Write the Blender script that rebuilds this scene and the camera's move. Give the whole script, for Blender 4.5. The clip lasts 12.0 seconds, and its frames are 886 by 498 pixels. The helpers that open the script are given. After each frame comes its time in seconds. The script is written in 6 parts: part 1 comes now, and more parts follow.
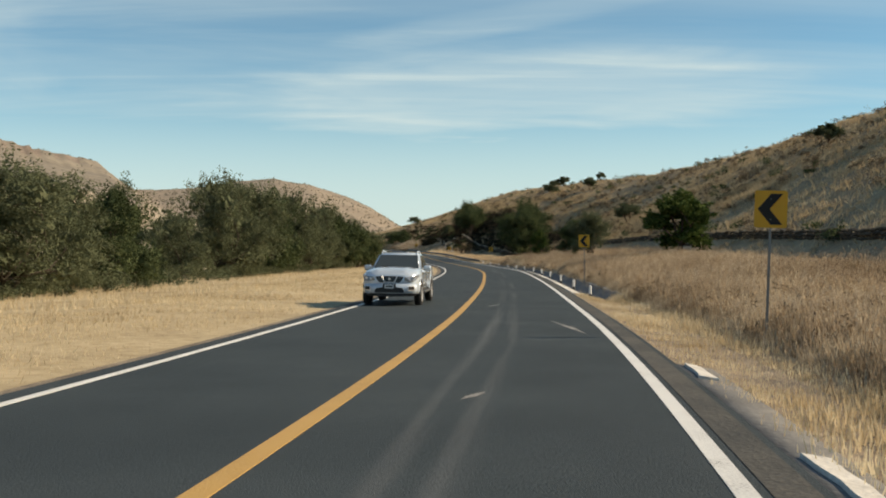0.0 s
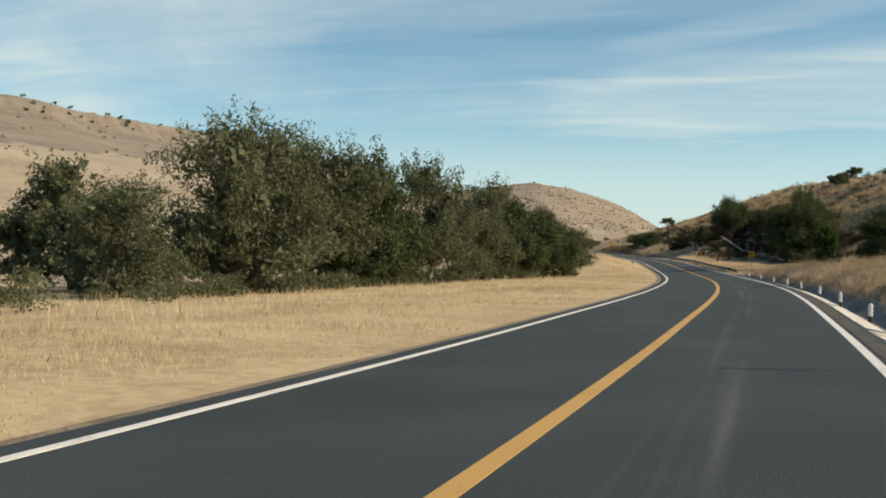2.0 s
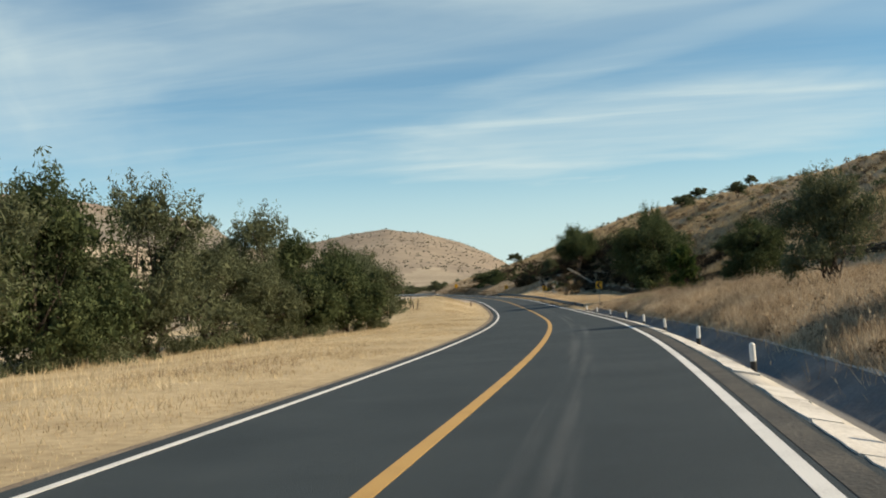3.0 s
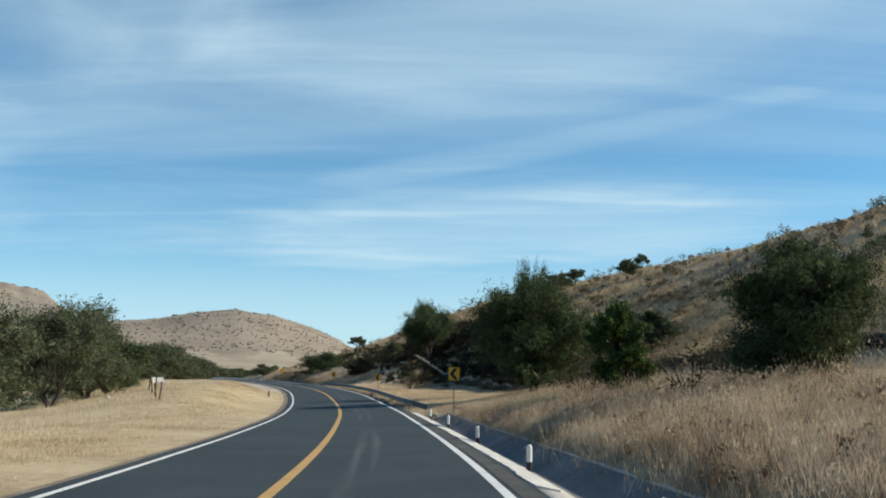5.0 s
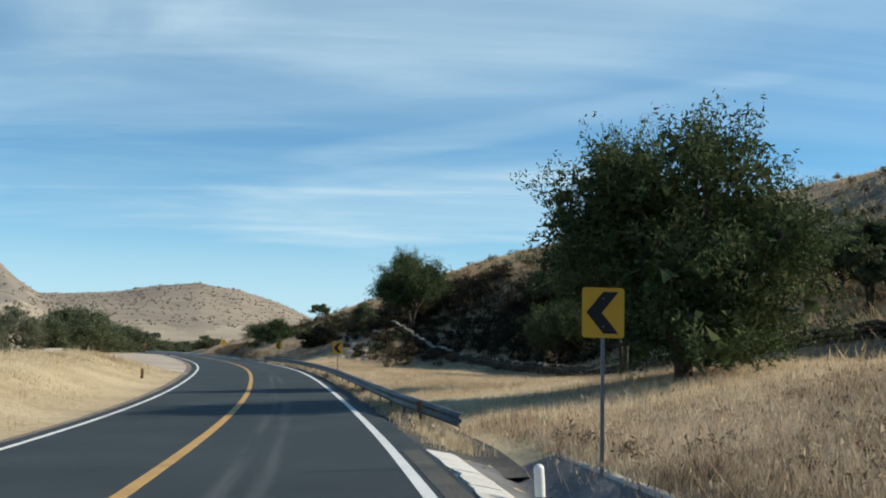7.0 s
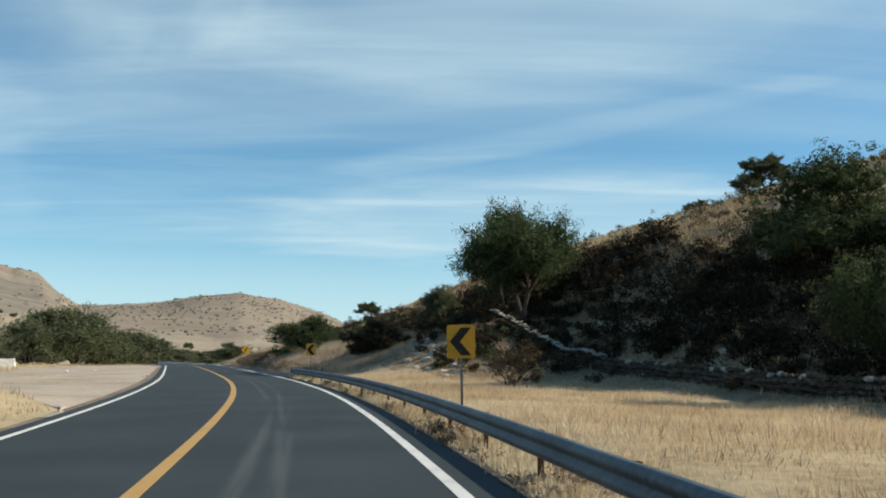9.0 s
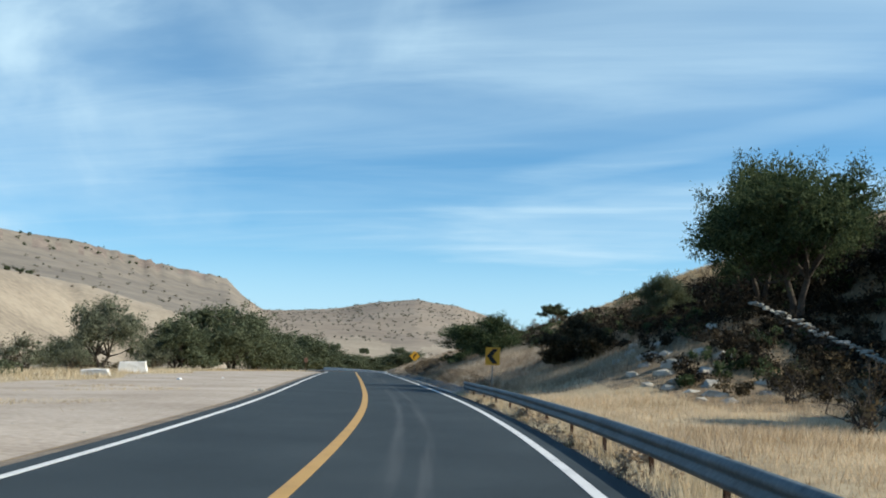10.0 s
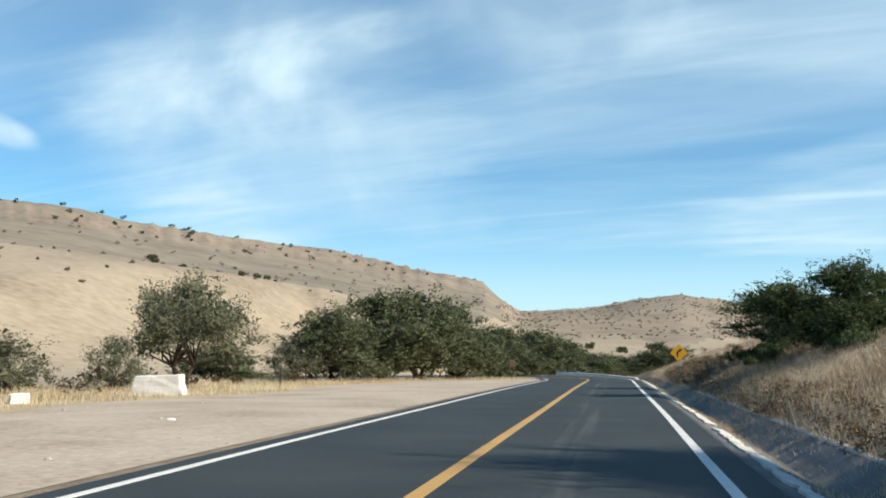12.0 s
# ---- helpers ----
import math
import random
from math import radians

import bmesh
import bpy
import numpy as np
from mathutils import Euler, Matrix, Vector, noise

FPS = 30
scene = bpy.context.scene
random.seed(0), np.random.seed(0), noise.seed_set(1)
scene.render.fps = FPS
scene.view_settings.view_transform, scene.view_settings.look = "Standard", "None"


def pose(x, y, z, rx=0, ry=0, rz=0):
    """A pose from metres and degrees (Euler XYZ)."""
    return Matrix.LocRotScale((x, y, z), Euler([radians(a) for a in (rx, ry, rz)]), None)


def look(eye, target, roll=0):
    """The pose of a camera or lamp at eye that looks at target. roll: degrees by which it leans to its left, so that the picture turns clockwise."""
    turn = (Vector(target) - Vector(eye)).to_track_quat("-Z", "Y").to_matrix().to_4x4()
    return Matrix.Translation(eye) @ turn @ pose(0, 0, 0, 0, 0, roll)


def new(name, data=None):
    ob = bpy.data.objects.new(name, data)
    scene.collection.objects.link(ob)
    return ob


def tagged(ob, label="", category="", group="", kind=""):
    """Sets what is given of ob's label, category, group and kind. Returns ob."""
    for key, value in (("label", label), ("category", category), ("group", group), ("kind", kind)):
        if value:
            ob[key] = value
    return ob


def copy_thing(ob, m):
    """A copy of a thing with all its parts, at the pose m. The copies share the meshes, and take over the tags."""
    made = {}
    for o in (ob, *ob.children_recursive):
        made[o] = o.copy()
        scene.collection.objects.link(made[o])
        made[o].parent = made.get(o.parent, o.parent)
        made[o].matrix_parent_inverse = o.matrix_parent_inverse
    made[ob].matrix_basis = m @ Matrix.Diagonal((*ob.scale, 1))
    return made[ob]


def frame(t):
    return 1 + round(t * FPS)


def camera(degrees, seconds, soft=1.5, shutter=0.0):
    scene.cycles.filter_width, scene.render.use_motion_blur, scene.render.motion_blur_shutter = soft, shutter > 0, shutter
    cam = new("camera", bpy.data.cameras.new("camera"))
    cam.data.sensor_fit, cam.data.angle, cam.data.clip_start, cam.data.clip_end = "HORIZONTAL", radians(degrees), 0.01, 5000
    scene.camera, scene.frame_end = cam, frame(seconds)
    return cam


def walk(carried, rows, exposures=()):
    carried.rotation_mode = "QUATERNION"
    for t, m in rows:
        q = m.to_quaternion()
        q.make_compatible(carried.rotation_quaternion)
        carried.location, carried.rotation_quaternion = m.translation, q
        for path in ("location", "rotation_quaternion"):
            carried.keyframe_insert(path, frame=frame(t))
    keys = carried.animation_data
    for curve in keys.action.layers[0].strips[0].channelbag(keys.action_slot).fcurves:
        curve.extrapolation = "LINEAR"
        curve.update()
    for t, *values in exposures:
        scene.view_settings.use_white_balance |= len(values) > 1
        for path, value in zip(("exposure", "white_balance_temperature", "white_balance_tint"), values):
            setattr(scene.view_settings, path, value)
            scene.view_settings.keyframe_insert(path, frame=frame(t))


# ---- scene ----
cam = camera(46.53, 12.0, soft=1.9)
PATH = [
    (0, (-0.839, -30.418, 1.919), (-0.660, -10.419, 1.839), 0.42),
    (0.5, (0.395, -19.344, 1.782), (-3.977, 0.171, 1.528), -0.72),
    (0.8, (1.066, -12.730, 1.697), (-3.565, 6.725, 1.972), -3.19),
    (1, (1.455, -8.352, 1.638), (-3.446, 11.038, 1.733), -1.50),
    (1.5, (2.235, 2.515, 1.496), (-2.867, 21.848, 1.071), -0.66),
    (2, (3.038, 13.236, 1.384), (-1.867, 32.625, 1.349), 1.15),
    (2.5, (3.744, 23.865, 1.295), (-0.721, 43.360, 1.453), 0.22),
    (3, (4.438, 34.371, 1.231), (2.253, 54.232, 2.091), -2.91),
    (3.5, (5.019, 44.916, 1.162), (4.021, 64.833, 2.683), 1.13),
    (5.5, (6.026, 87.348, 0.792), (6.949, 107.155, 3.405), 0.01),
    (6, (5.921, 98.040, 0.693), (7.077, 117.831, 3.340), 0.65),
    (6.5, (5.585, 108.790, 0.606), (6.740, 128.642, 2.745), 0.89),
    (8.5, (2.788, 151.719, 0.530), (3.958, 171.567, 2.692), 0.51),
    (9, (1.637, 162.024, 0.613), (2.000, 181.885, 2.930), 0.38),
    (9.5, (0.510, 172.238, 0.762), (-1.035, 192.031, 3.179), 0.62),
    (10, (-0.790, 182.593, 0.939), (-3.832, 202.212, 3.357), 1.50),
    (10.5, (-2.258, 193.115, 1.107), (-7.416, 212.297, 3.443), 0.98),
    (11, (-3.964, 203.880, 1.265), (-11.097, 222.412, 3.644), 0.72),
    (11.5, (-6.058, 214.899, 1.419), (-13.650, 233.263, 3.675), -0.34),
    (12, (-8.457, 225.942, 1.568), (-16.275, 244.199, 3.932), 0.24),
]
walk(cam, [(t, look(eye, target, roll)) for t, eye, target, roll in PATH], [(0.0, 0.15, 8400, 11), (3.5, 0.18, 7900, 9), (5.5, 0.18, 6500, 6), (6.5, 0.18, 6500, 6), (8.5, 0.18, 7600, 6), (9.5, 0.22, 6450, 6), (10.5, 0.27, 6300, 6), (11.5, 0.4, 6900, 8), (12.0, 0.45, 6950, 8)])

# ------------------------------------------------------------------ light
SUN_AZ, SUN_EL = radians(88), radians(31.2)
sun = new("sun", bpy.data.lights.new("sun", "SUN"))
sun.data.energy, sun.data.angle, sun.data.color = 5.0, radians(0.6), (1.0, 0.91, 0.78)
sun.matrix_world = look((0, 0, 60), (-math.sin(SUN_AZ) * math.cos(SUN_EL), -math.cos(SUN_AZ) * math.cos(SUN_EL), 60 - math.sin(SUN_EL)))


def make_world():
    w = bpy.data.worlds.new("sky")
    scene.world = w
    w.use_nodes = True
    nt = w.node_tree
    nt.nodes.clear()
    N, L = nt.nodes.new, nt.links.new
    sky = N("ShaderNodeTexSky")
    sky.sky_type, sky.sun_disc, sky.sun_elevation, sky.sun_rotation = "NISHITA", False, SUN_EL, SUN_AZ
    sky.altitude, sky.air_density, sky.dust_density, sky.ozone_density = 1900, 1.0, 0.8, 1.6
    co = N("ShaderNodeTexCoord")
    sep = N("ShaderNodeSeparateXYZ")
    L(co.outputs["Generated"], sep.inputs[0])
    up = N("ShaderNodeMath"); up.operation = "MAXIMUM"; up.inputs[1].default_value = 0.0
    L(sep.outputs["Z"], up.inputs[0])
    lift = N("ShaderNodeMath"); lift.operation = "ADD"; lift.inputs[1].default_value = 0.12
    L(up.outputs[0], lift.inputs[0])
    flat = []
    for axis in "XY":
        q = N("ShaderNodeMath"); q.operation = "DIVIDE"
        L(sep.outputs[axis], q.inputs[0]); L(lift.outputs[0], q.inputs[1])
        flat.append(q)
    comb = N("ShaderNodeCombineXYZ")
    L(flat[0].outputs[0], comb.inputs[0]); L(flat[1].outputs[0], comb.inputs[1])

    def layer(rot, scale, detail, rough, lo, hi, dist):
        mp = N("ShaderNodeMapping")
        mp.inputs["Rotation"].default_value = (0, 0, radians(rot))
        mp.inputs["Scale"].default_value = scale
        L(comb.outputs[0], mp.inputs[0])
        n = N("ShaderNodeTexNoise")
        n.inputs["Scale"].default_value, n.inputs["Detail"].default_value, n.inputs["Roughness"].default_value = 1.0, detail, rough
        n.inputs["Distortion"].default_value = dist
        L(mp.outputs[0], n.inputs["Vector"])
        r = N("ShaderNodeMapRange")
        r.interpolation_type = "SMOOTHSTEP"
        r.inputs["From Min"].default_value, r.inputs["From Max"].default_value = lo, hi
        L(n.outputs["Fac"], r.inputs["Value"])
        return r.outputs["Result"]

    def math_node(op, x, y=None, z=None, clamp=False):
        n = N("ShaderNodeMath"); n.operation, n.use_clamp = op, clamp
        for k, v in enumerate((x, y, z)):
            if isinstance(v, (int, float)):
                n.inputs[k].default_value = v
            elif v is not None:
                L(v, n.inputs[k])
        return n.outputs[0]

    left = math_node("MULTIPLY", sep.outputs["X"], -1.0)
    azimuth = math_node("MULTIPLY", math_node("ARCTAN2", left, sep.outputs["Y"]), 180 / math.pi)
    height = math_node("MULTIPLY", math_node("ARCSINE", sep.outputs["Z"]), 180 / math.pi)

    wide = layer(8, (0.22, 0.8, 1), 5, 0.55, 0.34, 0.74, 0.5)
    streaks = layer(14, (0.4, 2.6, 1), 6, 0.6, 0.40, 0.82, 0.9)
    billow = layer(40, (0.9, 1.3, 1), 6, 0.55, 0.22, 0.70, 0.6)
    puffs = N("ShaderNodeTexNoise")
    puffs.inputs["Scale"].default_value, puffs.inputs["Detail"].default_value, puffs.inputs["Roughness"].default_value, puffs.inputs["Distortion"].default_value = 6.5, 5, 0.5, 0.5
    L(co.outputs["Generated"], puffs.inputs["Vector"])
    veil = N("ShaderNodeMapRange"); veil.interpolation_type = "SMOOTHSTEP"
    veil.inputs["From Min"].default_value, veil.inputs["From Max"].default_value = 0.36, 0.66
    L(puffs.outputs["Fac"], veil.inputs["Value"])
    veil = veil.outputs["Result"]
    wobble = math_node("MULTIPLY_ADD", billow, 0.9, -0.45)

    def bank(az, el, w, h, tilt, texture, share):
        """A bank of cloud round a bearing (degrees left of +y) and a height; tilt: degrees of height per degree of bearing."""
        da = math_node("ADD", azimuth, -az)
        de = math_node("MULTIPLY_ADD", da, tilt, math_node("ADD", height, -el))
        q = math_node("ADD", math_node("POWER", math_node("ABSOLUTE", math_node("DIVIDE", da, w)), 2.0), math_node("POWER", math_node("ABSOLUTE", math_node("DIVIDE", de, h)), 2.0))
        r = N("ShaderNodeMapRange"); r.interpolation_type = "SMOOTHSTEP"
        r.inputs["From Min"].default_value, r.inputs["From Max"].default_value, r.inputs["To Max"].default_value = 1.25, 0.0, share
        L(math_node("ADD", q, wobble), r.inputs["Value"])
        return math_node("MULTIPLY", r.outputs["Result"], math_node("MULTIPLY_ADD", texture, 0.65, 0.35))

    cloud = math_node("MULTIPLY_ADD", wide, 0.34, math_node("MULTIPLY_ADD", streaks, 0.22, 0.05))
    for b in ((32, 13.0, 12, 9, 0.0, veil, 0.85), (-5, 8.2, 19, 2.9, 0.05, wide, 0.50), (-4, 8.2, 17, 2.6, 0.06, streaks, 0.40), (17, 20, 12, 6, 0.1, veil, 0.45), (-10, 19.0, 22, 4.5, 0.04, wide, 0.40),
              (46.9, 12.2, 2.2, 0.9, -0.3, veil, 0.7), (-9, 13.2, 16, 0.9, 0.16, streaks, 0.4)):
        cloud = math_node("ADD", cloud, bank(*b), clamp=True)
    # the cloud thins towards the unseen zenith, which weakens the fill light
    thin = N("ShaderNodeMapRange"); thin.interpolation_type = "SMOOTHSTEP"
    thin.inputs["From Min"].default_value, thin.inputs["From Max"].default_value, thin.inputs["To Min"].default_value, thin.inputs["To Max"].default_value = 24.0, 42.0, 1.0, 0.12
    L(height, thin.inputs["Value"])
    cloud = math_node("MULTIPLY", cloud, thin.outputs["Result"])
    # pale haze low over the hills
    haze = N("ShaderNodeMapRange"); haze.interpolation_type = "SMOOTHSTEP"
    haze.inputs["From Min"].default_value, haze.inputs["From Max"].default_value, haze.inputs["To Max"].default_value = 10.0, 1.0, 0.80
    L(height, haze.inputs["Value"])
    cloud = math_node("MAXIMUM", cloud, haze.outputs["Result"])
    mix = N("ShaderNodeMix"); mix.data_type = "RGBA"
    L(cloud, mix.inputs["Factor"])
    mix.inputs["B"].default_value = (5.3, 7.1, 8.4, 1)
    tone = N("ShaderNodeMix"); tone.data_type, tone.blend_type = "RGBA", "MULTIPLY"
    tone.inputs["Factor"].default_value, tone.inputs["B"].default_value = 1.0, (0.56, 1.06, 1.25, 1)
    L(sky.outputs[0], tone.inputs["A"])
    L(tone.outputs["Result"], mix.inputs["A"])
    bg = N("ShaderNodeBackground")
    bg.inputs["Strength"].default_value = 0.1
    L(mix.outputs["Result"], bg.inputs["Color"])
    out = N("ShaderNodeOutputWorld")
    L(bg.outputs[0], out.inputs[0])


make_world()


# ------------------------------------------------------------------ materials
def material(name, colours, scale=1.0, fine=12.0, rough=0.85, bump=0.3, metal=0.0, island=0.0, detail=6.0, coords="Object", stops=None, specular=0.3, sheen=0.0):
    """A surface whose colour runs over a ramp by coarse and fine noise, with bump. island: how far pieces differ from each other."""
    m = bpy.data.materials.new(name)
    m.use_nodes = True
    nt = m.node_tree
    N, L = nt.nodes.new, nt.links.new
    p = nt.nodes["Principled BSDF"]
    p.inputs["Roughness"].default_value, p.inputs["Metallic"].default_value = rough, metal
    p.inputs["Specular IOR Level"].default_value = specular
    co = N("ShaderNodeTexCoord")
    n1 = N("ShaderNodeTexNoise"); n2 = N("ShaderNodeTexNoise")
    for n, k in ((n1, scale), (n2, fine)):
        n.inputs["Scale"].default_value, n.inputs["Detail"].default_value = k, detail
        L(co.outputs[coords], n.inputs["Vector"])
    mx = N("ShaderNodeMath"); mx.operation = "MULTIPLY_ADD"; mx.inputs[1].default_value = 0.55
    L(n1.outputs["Fac"], mx.inputs[0])
    m2 = N("ShaderNodeMath"); m2.operation = "MULTIPLY"; m2.inputs[1].default_value = 0.45
    L(n2.outputs["Fac"], m2.inputs[0]); L(m2.outputs[0], mx.inputs[2])
    last = mx.outputs[0]
    if island:
        g = N("ShaderNodeNewGeometry")
        k = N("ShaderNodeMath"); k.operation = "MULTIPLY_ADD"; k.inputs[1].default_value = island; k.inputs[2].default_value = -island / 2
        L(g.outputs["Random Per Island"], k.inputs[0])
        ad = N("ShaderNodeMath"); ad.operation = "ADD"
        L(last, ad.inputs[0]); L(k.outputs[0], ad.inputs[1])
        last = ad.outputs[0]
    ramp = N("ShaderNodeValToRGB")
    el = ramp.color_ramp.elements
    at = stops or [0.3 + 0.4 * i / max(1, len(colours) - 1) for i in range(len(colours))]
    while len(el) < len(colours):
        el.new(0.5)
    for e, a, c in zip(el, at, colours):
        e.position, e.color = a, (*c, 1)
    L(last, ramp.inputs[0])
    L(ramp.outputs[0], p.inputs["Base Color"])
    if bump:
        b = N("ShaderNodeBump"); b.inputs["Strength"].default_value = bump; b.inputs["Distance"].default_value = 0.05
        L(n2.outputs["Fac"], b.inputs["Height"]); L(b.outputs[0], p.inputs["Normal"])
    return m


def leaf_material(name, colours, scale=0.5, fine=5.0, island=0.5, through_light=0.25, stops=None):
    m = material(name, colours, scale=scale, fine=fine, rough=0.85, bump=0.0, island=island, specular=0.08, stops=stops)
    nt = m.node_tree
    p, out = nt.nodes["Principled BSDF"], nt.nodes["Material Output"]
    tr = nt.nodes.new("ShaderNodeBsdfTranslucent")
    ramp = [n for n in nt.nodes if n.type == "VALTORGB"][0]
    nt.links.new(ramp.outputs[0], tr.inputs[0])
    mx = nt.nodes.new("ShaderNodeMixShader"); mx.inputs[0].default_value = through_light
    nt.links.new(p.outputs[0], mx.inputs[1]); nt.links.new(tr.outputs[0], mx.inputs[2])
    nt.links.new(mx.outputs[0], out.inputs[0])
    return m


def asphalt_material():
    m = material("asphalt", [(0.022, 0.031, 0.036), (0.034, 0.046, 0.052), (0.053, 0.067, 0.074)], scale=0.35, fine=60, rough=0.8, bump=0.35)
    nt = m.node_tree
    N, L = nt.nodes.new, nt.links.new
    p = nt.nodes["Principled BSDF"]
    base = [n for n in nt.nodes if n.type == "VALTORGB"][0].outputs[0]
    uv = N("ShaderNodeUVMap"); uv.uv_map = "road"
    sep = N("ShaderNodeSeparateXYZ"); L(uv.outputs[0], sep.inputs[0])
    # paler wheel tracks in each lane, broken up along the road
    total = None
    for centre in (1.1, 1.55):
        a = N("ShaderNodeMath"); a.operation = "SUBTRACT"; a.inputs[1].default_value = centre; L(sep.outputs[0], a.inputs[0])
        b = N("ShaderNodeMath"); b.operation = "ABSOLUTE"; L(a.outputs[0], b.inputs[0])
        r = N("ShaderNodeMapRange"); r.interpolation_type = "SMOOTHSTEP"
        r.inputs["From Min"].default_value, r.inputs["From Max"].default_value = 0.22, 0.03
        L(b.outputs[0], r.inputs[0])
        if total is None:
            total = r.outputs[0]
        else:
            t = N("ShaderNodeMath"); t.operation = "ADD"; L(total, t.inputs[0]); L(r.outputs[0], t.inputs[1]); total = t.outputs[0]
    mp = N("ShaderNodeMapping"); mp.inputs["Scale"].default_value = (2.6, 0.07, 1); L(uv.outputs[0], mp.inputs[0])
    n = N("ShaderNodeTexNoise"); n.inputs["Scale"].default_value = 1.0; n.inputs["Detail"].default_value = 5; L(mp.outputs[0], n.inputs["Vector"])
    r2 = N("ShaderNodeMapRange"); r2.inputs["From Min"].default_value, r2.inputs["From Max"].default_value, r2.inputs["To Max"].default_value = 0.44, 0.74, 0.55
    L(n.outputs["Fac"], r2.inputs[0])
    f = N("ShaderNodeMath"); f.operation = "MULTIPLY"; f.use_clamp = True; L(total, f.inputs[0]); L(r2.outputs[0], f.inputs[1])
    mix = N("ShaderNodeMix"); mix.data_type = "RGBA"; mix.inputs["B"].default_value = (0.16, 0.165, 0.17, 1)
    L(f.outputs[0], mix.inputs["Factor"]); L(base, mix.inputs["A"])
    L(mix.outputs["Result"], p.inputs["Base Color"])
    return m


def paint_material(name, colour, wear):
    """Road paint, worn through to the asphalt in specks."""
    dark = (0.09, 0.09, 0.09)
    mid = tuple(c * 0.82 for c in colour)
    return material(name, [dark, mid, colour], scale=1.3, fine=40, rough=0.65, bump=0.15, stops=[wear, wear + 0.07, wear + 0.22])


def plain(name, colour, rough=0.5, metal=0.0, vary=0.12, scale=3.0, bump=0.0, coat=0.0):
    m = material(name, [tuple(c * (1 - vary) for c in colour), colour], scale=scale, fine=scale * 12, rough=rough, metal=metal, bump=bump, specular=0.5)
    m.node_tree.nodes["Principled BSDF"].inputs["Coat Weight"].default_value = coat
    return m


M = {}
M["asphalt"] = asphalt_material()
M["white_line"] = paint_material("white_line", (0.72, 0.72, 0.70), 0.30)
M["yellow_line"] = paint_material("yellow_line", (0.52, 0.315, 0.105), 0.29)
M["dry_soil"] = material("dry_soil", [(0.275, 0.207, 0.122), (0.45, 0.355, 0.22), (0.58, 0.472, 0.31)], scale=0.25, fine=3.5, rough=0.95, bump=0.6)
M["gravel"] = material("gravel", [(0.28, 0.225, 0.17), (0.45, 0.375, 0.30), (0.58, 0.505, 0.42)], scale=0.22, fine=5, rough=0.95, bump=0.6)
M["edge_soil"] = material("edge_soil", [(0.12, 0.095, 0.07), (0.24, 0.19, 0.14), (0.38, 0.31, 0.23)], scale=1.2, fine=14, rough=0.95, bump=0.8)
M["dark_grit"] = material("dark_grit", [(0.035, 0.036, 0.036), (0.07, 0.068, 0.064), (0.13, 0.12, 0.105)], scale=0.8, fine=22, rough=0.95, bump=0.7)
M["hill_soil"] = material("hill_soil", [(0.12, 0.088, 0.055), (0.27, 0.203, 0.126), (0.45, 0.345, 0.21)], scale=0.12, fine=1.3, rough=0.95, bump=0.8)
M["far_soil"] = material("far_soil", [(0.19, 0.155, 0.115), (0.34, 0.28, 0.205), (0.44, 0.37, 0.275)], scale=0.02, fine=0.4, rough=1.0, bump=0.0)
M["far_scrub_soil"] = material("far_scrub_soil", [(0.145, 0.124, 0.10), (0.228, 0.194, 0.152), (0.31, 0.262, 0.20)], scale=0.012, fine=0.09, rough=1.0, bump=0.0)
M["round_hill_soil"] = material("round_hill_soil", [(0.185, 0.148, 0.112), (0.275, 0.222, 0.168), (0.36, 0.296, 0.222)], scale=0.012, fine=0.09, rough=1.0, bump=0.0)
# Paled and greyed so that distance haze is already in the leaf colour.
M["hazed_far_bush"] = leaf_material("hazed_far_bush", [(0.145, 0.14, 0.105), (0.20, 0.185, 0.14), (0.26, 0.23, 0.17)])
M["concrete"] = material("concrete", [(0.30, 0.28, 0.25), (0.46, 0.44, 0.40), (0.56, 0.54, 0.50)], scale=0.9, fine=18, rough=0.9, bump=0.3)
M["pale_concrete"] = material("pale_concrete", [(0.36, 0.34, 0.31), (0.58, 0.56, 0.52), (0.70, 0.68, 0.64)], scale=1.6, fine=16, rough=0.9, bump=0.4)
M["tar"] = material("tar", [(0.012, 0.013, 0.014), (0.022, 0.023, 0.025)], scale=3, fine=30, rough=0.6, bump=0.3)
# Aged concrete, darkened further to hold the gutter's shade in its colour.
M["old_shaded_concrete"] = material("old_shaded_concrete", [(0.085, 0.085, 0.085), (0.145, 0.145, 0.145), (0.23, 0.225, 0.215)], scale=0.7, fine=14, rough=0.9, bump=0.3)
M["straw"] = leaf_material("straw", [(0.37, 0.275, 0.165), (0.63, 0.51, 0.335), (0.79, 0.69, 0.50)], 0.16, 1.1, 0.13, 0.45, (0.36, 0.48, 0.62))
M["tan_straw"] = leaf_material("tan_straw", [(0.36, 0.26, 0.155), (0.60, 0.465, 0.31), (0.77, 0.645, 0.47)], 0.18, 1.1, 0.14, 0.45, (0.36, 0.48, 0.62))
M["dusty_asphalt"] = material("dusty_asphalt", [(0.048, 0.05, 0.049), (0.078, 0.076, 0.070), (0.13, 0.12, 0.105)], scale=0.9, fine=18, rough=0.9, bump=0.4)
M["scuff"] = material("scuff", [(0.13, 0.13, 0.128), (0.24, 0.235, 0.225), (0.36, 0.35, 0.33)], scale=5, fine=40, rough=0.85, bump=0.2)
M["hill_straw"] = leaf_material("hill_straw", [(0.28, 0.205, 0.12), (0.52, 0.40, 0.25), (0.70, 0.57, 0.38)], 0.2, 1.2, 0.15, 0.4)
